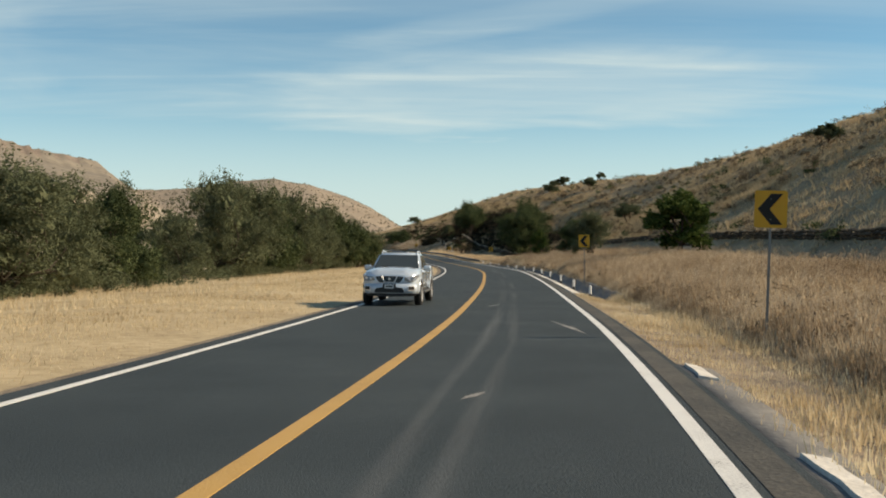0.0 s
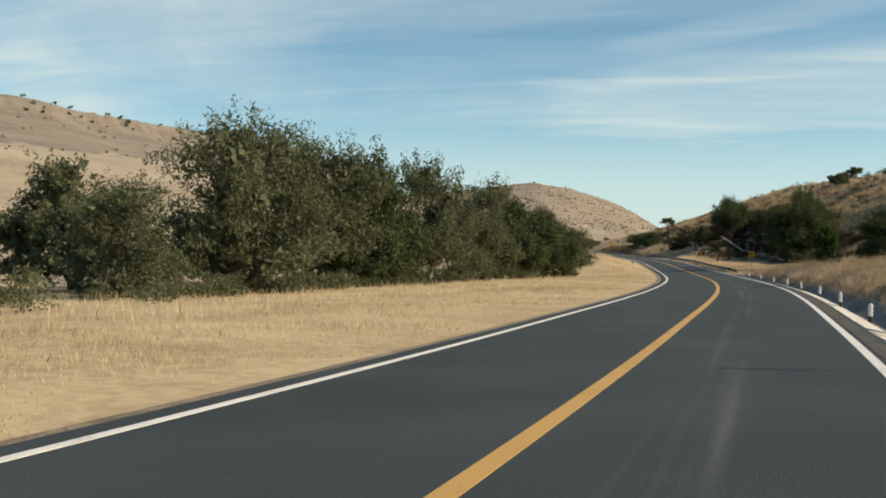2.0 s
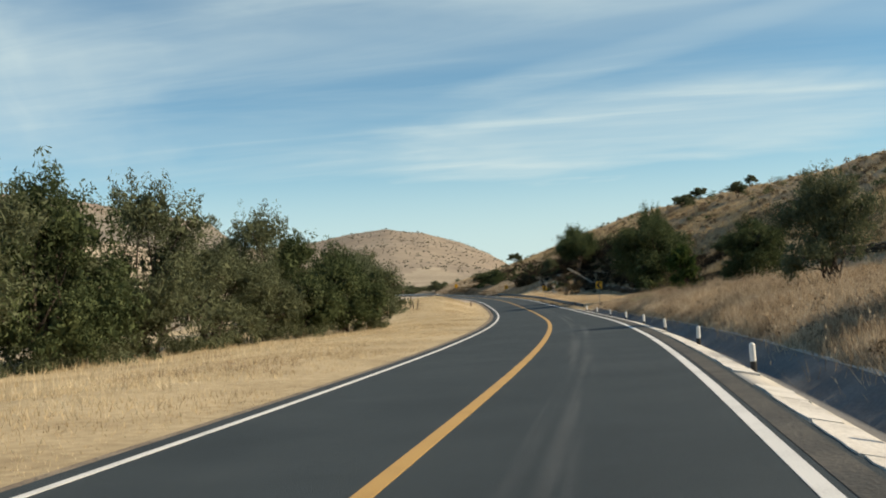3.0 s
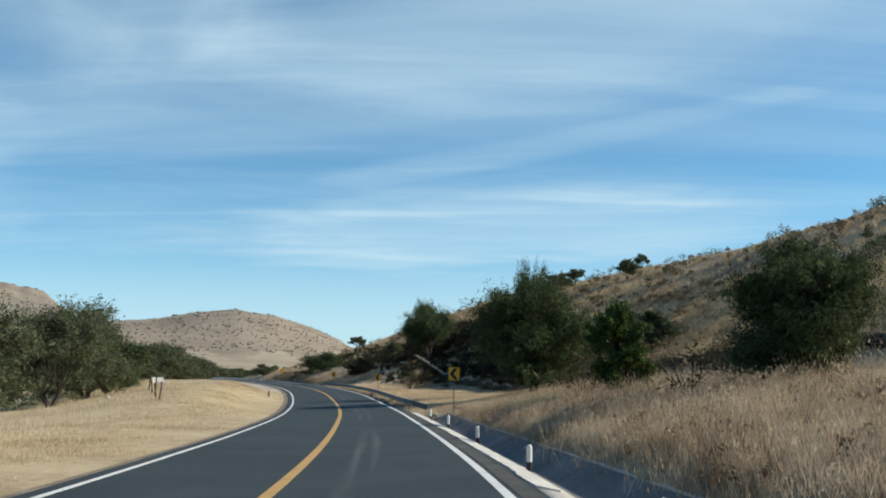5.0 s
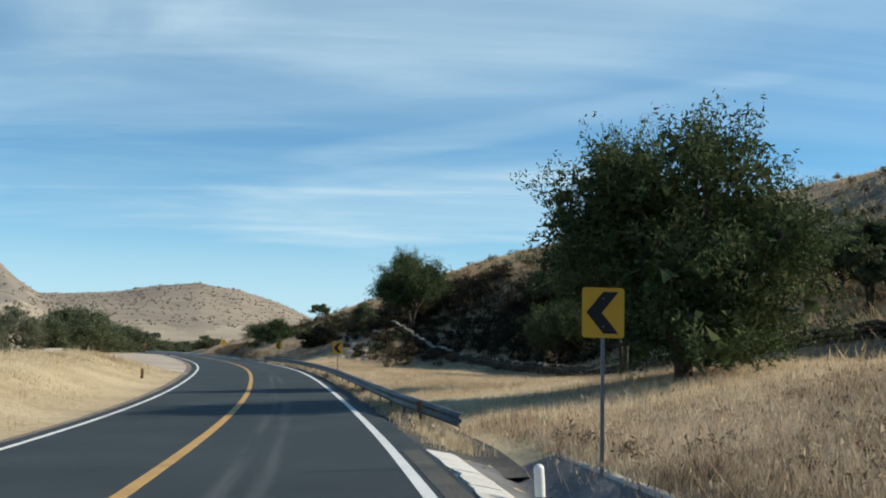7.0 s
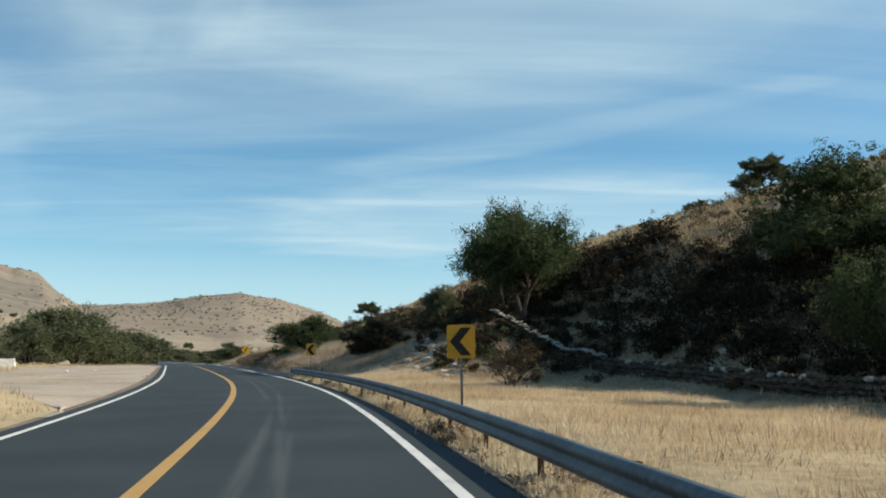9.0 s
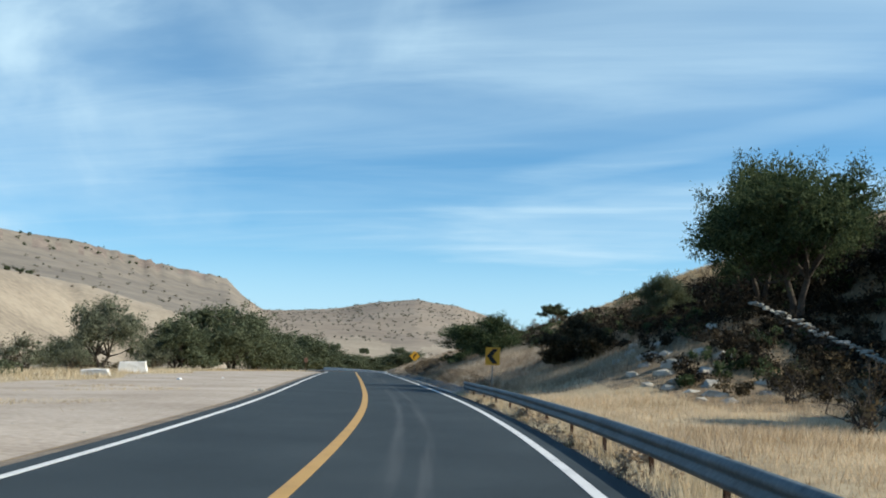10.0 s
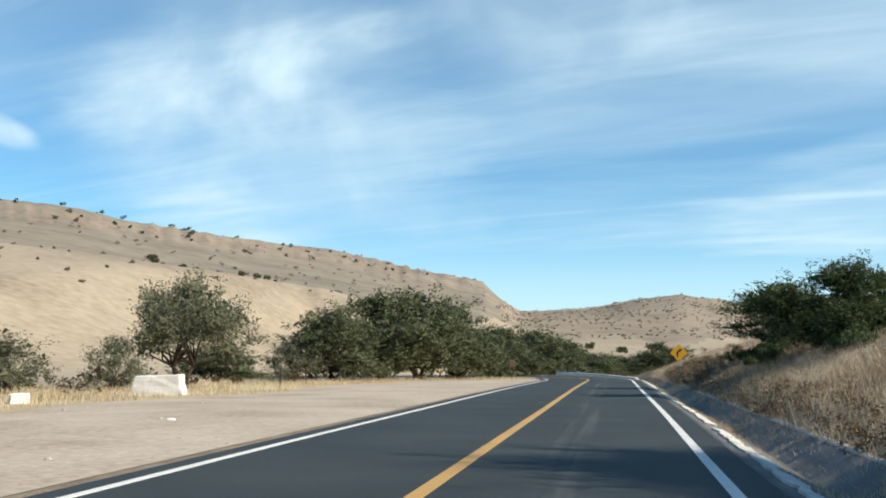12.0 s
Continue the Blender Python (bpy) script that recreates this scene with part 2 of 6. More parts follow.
M["weeds"] = leaf_material("weeds", [(0.15, 0.105, 0.07), (0.39, 0.295, 0.20), (0.66, 0.545, 0.40)], 0.35, 1.8, 0.14, 0.35, (0.38, 0.49, 0.61))
M["bark"] = material("bark", [(0.03, 0.025, 0.02), (0.07, 0.055, 0.043), (0.13, 0.105, 0.083)], scale=2.0, fine=16, rough=0.95, bump=0.9)
M["leaf_grey"] = leaf_material("leaf_grey", [(0.08, 0.09, 0.06), (0.15, 0.16, 0.105), (0.23, 0.235, 0.16)], island=0.24, through_light=0.3)
M["leaf_olive"] = leaf_material("leaf_olive", [(0.062, 0.076, 0.044), (0.118, 0.136, 0.078), (0.175, 0.19, 0.112)], island=0.18, through_light=0.3)
M["leaf_deep"] = leaf_material("leaf_deep", [(0.024, 0.036, 0.016), (0.066, 0.090, 0.042), (0.15, 0.18, 0.085)], island=0.25, through_light=0.3)
M["leaf_bright"] = leaf_material("leaf_bright", [(0.03, 0.055, 0.015), (0.06, 0.10, 0.028), (0.12, 0.16, 0.05)])
M["scrub"] = leaf_material("scrub", [(0.035, 0.03, 0.018), (0.075, 0.06, 0.036), (0.16, 0.12, 0.068)], island=0.35)
# Near-black brush: dark by itself, with the bank's shade put into the colour.
M["shade_dark_brush"] = leaf_material("shade_dark_brush", [(0.016, 0.014, 0.010), (0.035, 0.028, 0.019), (0.075, 0.058, 0.037)], island=0.35, through_light=0.15)
M["brown_brush"] = leaf_material("brown_brush", [(0.08, 0.06, 0.041), (0.17, 0.13, 0.088), (0.29, 0.225, 0.15)], island=0.35)
M["cliff"] = material("cliff", [(0.13, 0.10, 0.08), (0.22, 0.175, 0.14), (0.33, 0.265, 0.21)], scale=0.04, fine=0.3, rough=1.0, bump=0.3)
M["grey_straw"] = leaf_material("grey_straw", [(0.30, 0.235, 0.17), (0.52, 0.435, 0.335), (0.70, 0.615, 0.50)], 0.3, 1.5, 0.15, 0.4)
M["green_straw"] = leaf_material("green_straw", [(0.30, 0.26, 0.12), (0.50, 0.445, 0.25), (0.66, 0.595, 0.37)], 0.5, 2.0, 0.2, 0.45)
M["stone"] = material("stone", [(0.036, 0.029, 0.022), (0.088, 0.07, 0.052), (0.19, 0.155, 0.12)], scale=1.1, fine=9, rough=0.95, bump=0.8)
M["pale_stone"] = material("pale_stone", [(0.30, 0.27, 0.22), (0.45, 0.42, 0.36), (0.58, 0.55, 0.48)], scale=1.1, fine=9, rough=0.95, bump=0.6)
M["sign_yellow"] = plain("sign_yellow", (0.66, 0.335, 0.012), 0.45)
M["sign_black"] = plain("sign_black", (0.008, 0.008, 0.008), 0.75)
M["galvanised"] = plain("galvanised", (0.24, 0.25, 0.25), 0.5, 0.85, 0.35, 2.0, 0.1)
M["rail_steel"] = material("rail_steel", [(0.05, 0.065, 0.075), (0.11, 0.14, 0.155), (0.18, 0.215, 0.23)], scale=0.6, fine=9, rough=0.6, bump=0.1, metal=0.45, specular=0.35)
M["rust_steel"] = material("rust_steel", [(0.06, 0.03, 0.02), (0.13, 0.07, 0.045), (0.20, 0.13, 0.09)], scale=2, fine=20, rough=0.8, bump=0.3)
M["post_white"] = plain("post_white", (0.80, 0.80, 0.78), 0.6, 0, 0.2, 4)
M["bag_white"] = plain("bag_white", (0.82, 0.83, 0.84), 0.4, 0, 0.1, 6)
M["post_black"] = plain("post_black", (0.02, 0.02, 0.02), 0.6)
M["whitewash"] = material("whitewash", [(0.45, 0.42, 0.37), (0.74, 0.72, 0.68), (0.84, 0.83, 0.80)], scale=1.5, fine=12, rough=0.9, bump=0.3, stops=[0.25, 0.42, 0.65])

# ------------------------------------------------------------------ plan of the road
# heading in degrees, slope and cross fall along the centre line, from S_FIRST on
S_FIRST = -36.0
HEAD = [-7.84, -6.87, -5.64, -4.47, -4.19, -3.61, -2.98, -2.94, -1.99, -0.83, 0.13, 1.26, 2.42, 2.98, 3.36, 4.31, 5.23, 6.31, 7.11, 8.51, 10.49,
        12.41, 13.44, 13.66, 13.62, 13.88, 13.89, 13.68, 13.68, 13.87, 14.45]
SLOPE = [-0.0107, -0.0132, -0.0063, -0.009, -0.0085, -0.0013, 0.0191, 0.0149, 0.0116, 0.009, 0.0062]
FALL = [0.0187, 0.0083, 0.0252, 0.0259, 0.0135, 0.0347, 0.0241, -0.0057, -0.0125, -0.0034, 0.0093]
W = 3.5
STEP = 1.0
S = np.arange(-120.0, 480.0, STEP)
kh = S_FIRST + 12.0 * np.arange(len(HEAD))
k35 = S_FIRST + 35.0 * np.arange(len(SLOPE))
TH = np.radians(np.interp(S, np.r_[-120, kh[:30], 322, 345, 370, 420, 480], np.r_[-14, HEAD[:30], 20, 30, 46, 70, 80]))
SL = np.interp(S, np.r_[k35, 350, 420], np.r_[SLOPE, -0.004, -0.01])
BK = np.interp(S, np.r_[k35, 326, 352], np.r_[FALL, 0.012, 0.075])


def along(v):
    c = np.concatenate([[0], np.cumsum((v[1:] + v[:-1]) / 2 * STEP)])
    return c - c[int(round(-S[0] / STEP))]


CX, CY, CZ = along(-np.sin(TH)), along(np.cos(TH)), along(SL)
# the land keeps on straight where the road bends away at the far end
LS = np.arange(-120.0, 700.0, STEP)
LTH = np.radians(np.interp(LS, np.r_[-120, kh], np.r_[-14, HEAD]))
LX, LY, LZ = along(-np.sin(LTH)), along(np.cos(LTH)), np.interp(LS, S, CZ)
LB = np.interp(LS, S, BK)


def smooth(a, b, v):
    t = np.clip((v - a) / (b - a), 0, 1)
    return t * t * (3 - 2 * t)


def wall_base(s):
    """Height of the ground 20 m right of the road, relative to the road."""
    return np.interp(s, [-60, 0, 30, 60, 100, 128, 144, 155, 170, 184, 200, 216, 223, 231, 260, 281, 310, 350, 420],
                     [1.2, 1.3, 1.5, 2.0, 2.4, 2.1, 1.8, 1.5, 0.4, -0.5, -0.35, 0.1, 0.9, 4.0, 4.6, 5.2, 4.8, 4.3, 3.0])


def crest(s):
    return np.interp(s, [-100, 105, 155, 205, 310, 340, 380, 430, 520, 700], [22.2, 22.2, 20.6, 19.2, 19.2, 16.6, 13.8, 11.6, 8, 2])


def bumps(x, y, k, seed=0.0):
    """Cheap smooth unevenness, about -1 to 1."""
    return (np.sin(x * k + 1.3 + seed) * np.cos(y * k * 0.83 + 0.7 * seed) + 0.6 * np.sin(x * k * 2.1 - y * k * 1.7 + 2.1 + seed)
            + 0.35 * np.sin(x * k * 4.3 + y * k * 3.9 + seed * 2)) / 1.95


def gutter_here(s):
    return smooth(8, 16, s) - smooth(134, 140, s) + smooth(231, 235, s)


def side_height(s, d):
    """Ground beside the road, relative to the road's surface at the edge."""
    s, d = np.asarray(s, float), np.asarray(d, float)
    z = np.zeros(np.broadcast(s, d).shape)
    s, d = np.broadcast_to(s, z.shape), np.broadcast_to(d, z.shape)
    # right
    foot = np.interp(s, [-100, 215, 235, 500], [6.4, 6.4, 6.6, 6.6])
    wb, cr = wall_base(s), crest(s)
    ditch = np.interp(d, [4.0, 4.6, 5.45, 6.2, 7.0], [-0.05, -0.16, -0.55, -0.12, 0.0])
    soft = np.interp(d, [4.0, 4.6, 5.5, 6.4, 7.0], [-0.06, -0.14, -0.22, -0.10, 0.0])
    g = gutter_here(s)
    near = np.where(d < 7, g * ditch + (1 - g) * soft, 0)
    rise = np.clip((d - foot) / (20 - foot), 0, 1)
    bank = smooth(236, 256, s)
    early = 1 - smooth(112, 146, s)
    field = wb * (early * rise ** 0.6 + (1 - bank - early) * smooth(0, 1, rise) + bank * rise ** 0.8)
    u = np.clip((d - 20) / 38, 0, 1)
    steep = smooth(168, 190, s) * (1 - smooth(232, 262, s))
    rocky = smooth(196, 212, s)
    even = np.interp(u, [0, 0.1, 1], [0, 0.04, 1])
    cut = np.interp(u, [0, 0.06, 0.3, 0.42, 0.7, 1], [0, 0.03, 0.42, 0.52, 0.78, 1])
    shape = (1 - steep) * (0.85 * u + 0.15 * smooth(0, 1, u)) + steep * ((1 - rocky) * even + rocky * cut)
    hill = (cr - wb) * shape + np.clip(d - 58, 0, 60) * 0.03 - np.clip(d - 118, 0, 400) * 0.25
    rough = bumps(s, d, 0.16) * 0.5 * smooth(20, 34, d) + bumps(s, d, 0.7, 2) * 0.08 * smooth(7, 12, d)
    right = near + np.where(d > 6.4, field + np.where(d > 20, hill, 0) + rough, 0)
    # left
    pull = smooth(188, 204, s)
    shoulder = np.interp(-d, [3.9, 4.4, 6, 9, 14, 20, 40], [-0.05, -0.08, -0.05, -0.02, -0.25, -0.45, -0.9])
    gravel = np.interp(-d, [3.9, 4.4, 14, 20, 40], [-0.04, -0.07, -0.18, -0.2, -0.5])
    hump = 1.45 * smooth(128, 166, s) * (1 - smooth(186, 207, s)) * smooth(4.5, 11, -d) * (1 - 0.7 * smooth(13, 26, -d))
    left = (1 - pull) * shoulder + pull * gravel + hump + bumps(s, d, 0.5, 1) * 0.08 * smooth(5, 9, -d) * (1 - 0.7 * pull)
    return np.where(d > 0, right, left)


def at_road(s, d):
    """World places of points s metres along and d metres right of the centre line, on the plane of the road."""
    s, d = np.broadcast_arrays(np.asarray(s, float), np.asarray(d, float))
    th = np.interp(s, S, TH)
    x, y, z = np.interp(s, S, CX) + np.cos(th) * d, np.interp(s, S, CY) + np.sin(th) * d, np.interp(s, S, CZ)
    return x, y, z + np.interp(s, S, BK) * np.clip(d, -4.2, 4.2)


def ground(s, d):
    s, d = np.broadcast_arrays(np.asarray(s, float), np.asarray(d, float))
    th = np.interp(s, LS, LTH)
    x, y, z = np.interp(s, LS, LX) + np.cos(th) * d, np.interp(s, LS, LY) + np.sin(th) * d, np.interp(s, LS, LZ)
    return x, y, z + np.interp(s, LS, LB) * np.clip(d, -4.2, 4.2) + side_height(s, d)


def spot(s, d, sink=0.0):
    x, y, z = ground(s, d)
    return Vector((float(x), float(y), float(z) - sink))


def heading(s):
    return float(np.degrees(np.interp(s, S, TH)))


# ------------------------------------------------------------------ mesh helpers
def mesh_of(name, verts, faces, mat, smooth_faces=False):
    me = bpy.data.meshes.new(name)
    me.from_pydata([tuple(v) for v in verts], [], [tuple(f) for f in faces])
    for mm in mat if isinstance(mat, (list, tuple)) else [mat]:
        me.materials.append(mm)
    if smooth_faces:
        me.polygons.foreach_set("use_smooth", [True] * len(me.polygons))
    me.update()
    return me


def fast_mesh(name, verts, faces, mat):
    """verts n x 3 and faces m x 3 or m x 4 as arrays."""
    me = bpy.data.meshes.new(name)
    verts, faces = np.asarray(verts, np.float32), np.asarray(faces, np.int32)
    k = faces.shape[1]
    me.vertices.add(len(verts)); me.vertices.foreach_set("co", verts.ravel())
    me.loops.add(faces.size); me.loops.foreach_set("vertex_index", faces.ravel())
    me.polygons.add(len(faces))
    me.polygons.foreach_set("loop_start", np.arange(0, faces.size, k, dtype=np.int32))
    me.update(calc_edges=True)
    me.materials.append(mat)
    return me


def part(name, bm, mat, parent=None, label="", smooth_faces=False):
    me = bpy.data.meshes.new(name)
    bm.to_mesh(me)
    bm.free()
    me.materials.append(mat)
    if smooth_faces:
        me.polygons.foreach_set("use_smooth", [True] * len(me.polygons))
    ob = new(name, me)
    if parent is not None:
        ob.parent = parent
    if label:
        tagged(ob, label)
    return ob


def box(bm, x0, x1, y0, y1, z0, z1, bevel=0.0):
    m = bmesh.ops.create_cube(bm, size=1.0, matrix=Matrix.LocRotScale(((x0 + x1) / 2, (y0 + y1) / 2, (z0 + z1) / 2), None, (x1 - x0, y1 - y0, z1 - z0)))
    if bevel:
        es = {e for v in m["verts"] for e in v.link_edges}
        bmesh.ops.bevel(bm, geom=list(es), offset=bevel, segments=2, affect="EDGES", profile=0.7)
    return bm


def tube(bm, p, q, r0, r1=None, n=10, caps=True):
    p, q = Vector(p), Vector(q)
    r1 = r0 if r1 is None else r1
    m = Matrix.Translation((p + q) / 2) @ (q - p).to_track_quat("Z", "Y").to_matrix().to_4x4()
    bmesh.ops.create_cone(bm, cap_ends=caps, segments=n, radius1=r0, radius2=r1, depth=(q - p).length, matrix=m)
    return bm


def strip(name, s0, s1, ds, ds_list, mat, z_of, kind="structure", label="", category="", uv=False, rounded_off=True):
    """A ribbon along the road: rows every ds metres, columns at the offsets in ds_list."""
    s = np.arange(s0, s1 + 1e-6, ds)
    dl = np.asarray(ds_list, float)
    sg, dg = np.meshgrid(s, dl, indexing="ij")
    x, y, z = z_of(sg, dg)
    v = np.stack([x, y, z], -1).reshape(-1, 3)
    nd = len(dl)
    a = (np.arange(len(s) - 1)[:, None] * nd + np.arange(nd - 1)[None]).ravel()
    f = np.stack([a, a + 1, a + nd + 1, a + nd], 1)
    me = fast_mesh(name, v, f, mat)
    me.polygons.foreach_set("use_smooth", [rounded_off] * len(me.polygons))
    if uv:
        lay = me.uv_layers.new(name="road")
        idx = f.ravel()
        lay.data.foreach_set("uv", np.stack([dg.ravel()[idx], sg.ravel()[idx]], 1).astype(np.float32).ravel())
    ob = new(name, me)
    return tagged(ob, label, category, kind=kind)


# ------------------------------------------------------------------ ground
def road_z(lift):
    def f(s, d):
        x, y, z = at_road(s, d)
        return x, y, z + lift
    return f


def slab(name, s0, s1, d0, d1, top, bottom, mat, label, cuts=1):
    """A ribbon with thickness."""
    dl = [d0, *np.linspace(d0, d1, cuts + 1), d1]

    def f(s, d):
        x, y, z = at_road(s, d)
        lift = np.full(z.shape, top)
        lift[:, 0] = lift[:, -1] = bottom
        return x, y, z + lift
    return strip(name, s0, s1, 1.5, dl, mat, f, label=label, category="road", uv=True, rounded_off=False)


slab("road", -110, 470, -3.92, 4.05, 0.0, -0.35, M["asphalt"], "dark grey asphalt two-lane country road, worn pale in the wheel tracks", 8)
slab("white_edge_line_left", -110, 470, -W - 0.07, -W + 0.07, 0.006, -0.02, M["white_line"], "worn white painted road edge line on asphalt")
slab("white_edge_line_right", -110, 470, W - 0.08, W + 0.08, 0.006, -0.02, M["white_line"], "worn white painted road edge line on asphalt")
slab("yellow_centre_line", -110, 470, -0.10, 0.10, 0.006, -0.02, M["yellow_line"], "solid yellow painted centre line on asphalt")

right_cols = [3.9, 4.1, 4.35, 4.6, 5.0, 5.45, 5.8, 6.2, 6.6, 7.0, 8, 9, 10.5, 12, 14, 16, 18, 20, 22, 24, 26, 29, 32, 35, 38, 42, 46, 50, 54, 58, 64, 72, 85, 100, 118, 130]
hillside = strip("hillside", -110, 600, 2.0, right_cols, M["hill_soil"], ground, label="dry brown hillside with grass and scrub", category="hillside")
# the flat field at the hill's foot is bare straw-coloured soil
hillside.data.materials.append(M["dry_soil"])
cell_s, cell_d = np.meshgrid(-109.0 + 2.0 * np.arange(355), (np.array(right_cols[1:]) + np.array(right_cols[:-1])) / 2, indexing="ij")
hillside.data.polygons.foreach_set("material_index", ((cell_d < np.interp(cell_s, [205, 216, 234, 240], [21, 13, 10, 8])) & (cell_s > 134) & (cell_s < 238)).astype(np.int32).ravel())
left_cols = [-60, -57, -54, -51, -48, -45, -42, -39, -36, -33, -30, -28, -26, -22, -20, -18, -16, -14, -12.5, -11, -9.5, -8, -7, -6, -5, -4.5, -4.1, -3.8]
verge = strip("verge", -110, 600, 2.0, left_cols, M["dry_soil"], ground, label="dry straw-coloured grass verge beside the road", category="verge")
# towards the open plain the straw gives way to bare brown soil along a ragged edge
verge.data.materials.append(M["far_soil"])
cell_s, cell_d = np.meshgrid(-109.0 + 2.0 * np.arange(355), (np.array(left_cols[1:]) + np.array(left_cols[:-1])) / 2, indexing="ij")
verge.data.polygons.foreach_set("material_index", (cell_d < -42 + 9 * bumps(cell_s, cell_d, 0.12, 1.0) + 5 * bumps(cell_s, cell_d, 0.7)).astype(np.int32).ravel())


def tar_seam(points, width, seed):
    """A thin irregular dark seam lying on the asphalt through points (s, d)."""
    rng = random.Random(seed)
    verts, faces = [], []
    n = 14
    for i in range(n + 1):
        t = i / n
        s = points[0][0] + (points[1][0] - points[0][0]) * t + rng.uniform(-0.02, 0.02)
        d = points[0][1] + (points[1][1] - points[0][1]) * t
        w = width * rng.uniform(0.5, 1.2) * (0.35 + 0.65 * math.sin(math.pi * min(1, max(0.05, t))))
        for e in (-w / 2, w / 2):
            x, y, z = at_road(s + e, d)
            verts.append((float(x), float(y), float(z) + 0.005))
    for i in range(n):
        faces.append((2 * i, 2 * i + 1, 2 * i + 3, 2 * i + 2))
    tagged(new("tar_seam", mesh_of("tar_seam", verts, faces, M["tar"])), "thin dark tar seam across the asphalt", "road", kind="structure")


for k, (p, q, w) in enumerate([((229.3, 2.35), (228.5, 3.42), 0.12), ((185.2, 2.0), (185.0, 2.6), 0.10)]):
    tar_seam((p, q), w, k)


def road_scuff(points, width, seed):
    """A pale ragged scuff worn into the asphalt along points (s, d)."""
    rng = random.Random(seed)
    verts, faces = [], []
    n = 10
    ps, pd = [q[0] for q in points], [q[1] for q in points]
    at = np.linspace(0, 1, len(points))
    for i in range(n + 1):
        t = i / n
        s, d = float(np.interp(t, at, ps)), float(np.interp(t, at, pd))
        w = width * (0.25 + 0.75 * math.sin(math.pi * t)) * rng.uniform(0.6, 1.15)
        for e in (-w / 2, w / 2):
            x, y, z = at_road(s, d + e + rng.uniform(-0.015, 0.015))
            verts.append((float(x), float(y), float(z) + 0.004))
    for i in range(n):
        faces.append((2 * i, 2 * i + 1, 2 * i + 3, 2 * i + 2))
    tagged(new("road_scuff", mesh_of("road_scuff", verts, faces, M["scuff"])), "pale scuff mark worn into the dark asphalt", "road", kind="structure")


for k, (points, w) in enumerate([(((2.4, 0.72), (3.6, 1.08)), 0.16), (((-9.5, 3.05), (-7.8, 2.85), (-5.2, 2.45)), 0.13), (((1.0, -0.5), (1.3, -0.28)), 0.12), (((-19.3, 1.3), (-18.7, 1.5)), 0.14), (((-6.3, 1.4), (-6.0, 2.1)), 0.12)]):
    road_scuff(points, w, k)


def lay(lift):
    def f(s, d):
        x, y, z = ground(s, d)
        return x, y, z + lift
    return f


strip("dusty_shoulder", -60, 137, 1.0, [3.66, 3.8, 3.97], M["dusty_asphalt"], road_z(0.005), label="brown dust on the asphalt beside the edge line", category="road")
strip("dark_soil_edge_left", -110, 336, 1.0, [-4.36, -4.2, -4.02, -3.85], M["edge_soil"], lay(0.012), label="dark crumbled soil along the asphalt edge", category="soil")
for a, b, mat, label in ((-110, 15, M["edge_soil"], "pale crumbled soil along the asphalt edge"), (136, 234, M["dark_grit"], "dark gravelly soil along the asphalt edge")):
    strip("soil_edge_right", a, b, 1.0, [3.95, 4.3, 4.7, 5.2, 5.7], mat, lay(0.012), label=label, category="soil")


def pull_out(s, d):
    x, y, z = ground(s, d)
    edge = -4.4 - 0.5 - 11.0 * smooth(188, 232, s) * (1 - smooth(310, 332, s)) + 1.2 * np.sin(s * 0.21)
    t = (d + 4.4) / (-16.0)
    dd = -4.4 + (edge + 4.4) * t
    x, y, z = ground(s, dd)
    return x, y, z + 0.02 * np.sin(np.pi * np.clip(t, 0, 1)) + 0.015


strip("gravel_pull_out", 188, 334, 1.0, np.linspace(-4.4, -20.4, 17)[::-1], M["gravel"], pull_out, label="pale bare gravel lay-by beside the road", category="gravel")
KERBS = []
for a, b in ((-60, -15), (14, 137), (233, 316)):
    kerb = strip("kerb_strip", a, b, 1.0, [3.98, 4.0, 4.3, 4.62, 4.64], M["concrete"] if 0 < a < 200 else M["old_shaded_concrete"],
          lambda s, d: (lambda x, y, z: (x, y, z + np.where((d < 3.99) | (d > 4.63), -0.12, 0.035)))(*ground(s, d)),
          label="pale broken concrete kerb strip along the road", category="kerb")
    KERBS.append((a, b, kerb))
    if a < 0:
        continue
    strip("gutter", a, b, 1.0, [4.64, 5.0, 5.45, 5.8, 6.2, 6.35], M["old_shaded_concrete"], lay(0.02), label="grey concrete drainage gutter with shade in its colour", category="gutter")
    strip("gutter_lip", a, b, 0.7, [6.24, 6.26, 6.40, 6.42], M["concrete"], lambda s, d: (lambda x, y, z: (x, y, z + np.where((d < 6.25) | (d > 6.41), -0.1, 0.05 + 0.02 * np.sin(s * 1.7) * np.sin(s * 0.61))))(*ground(s, d)), label="pale worn concrete lip of the drainage gutter", category="gutter")


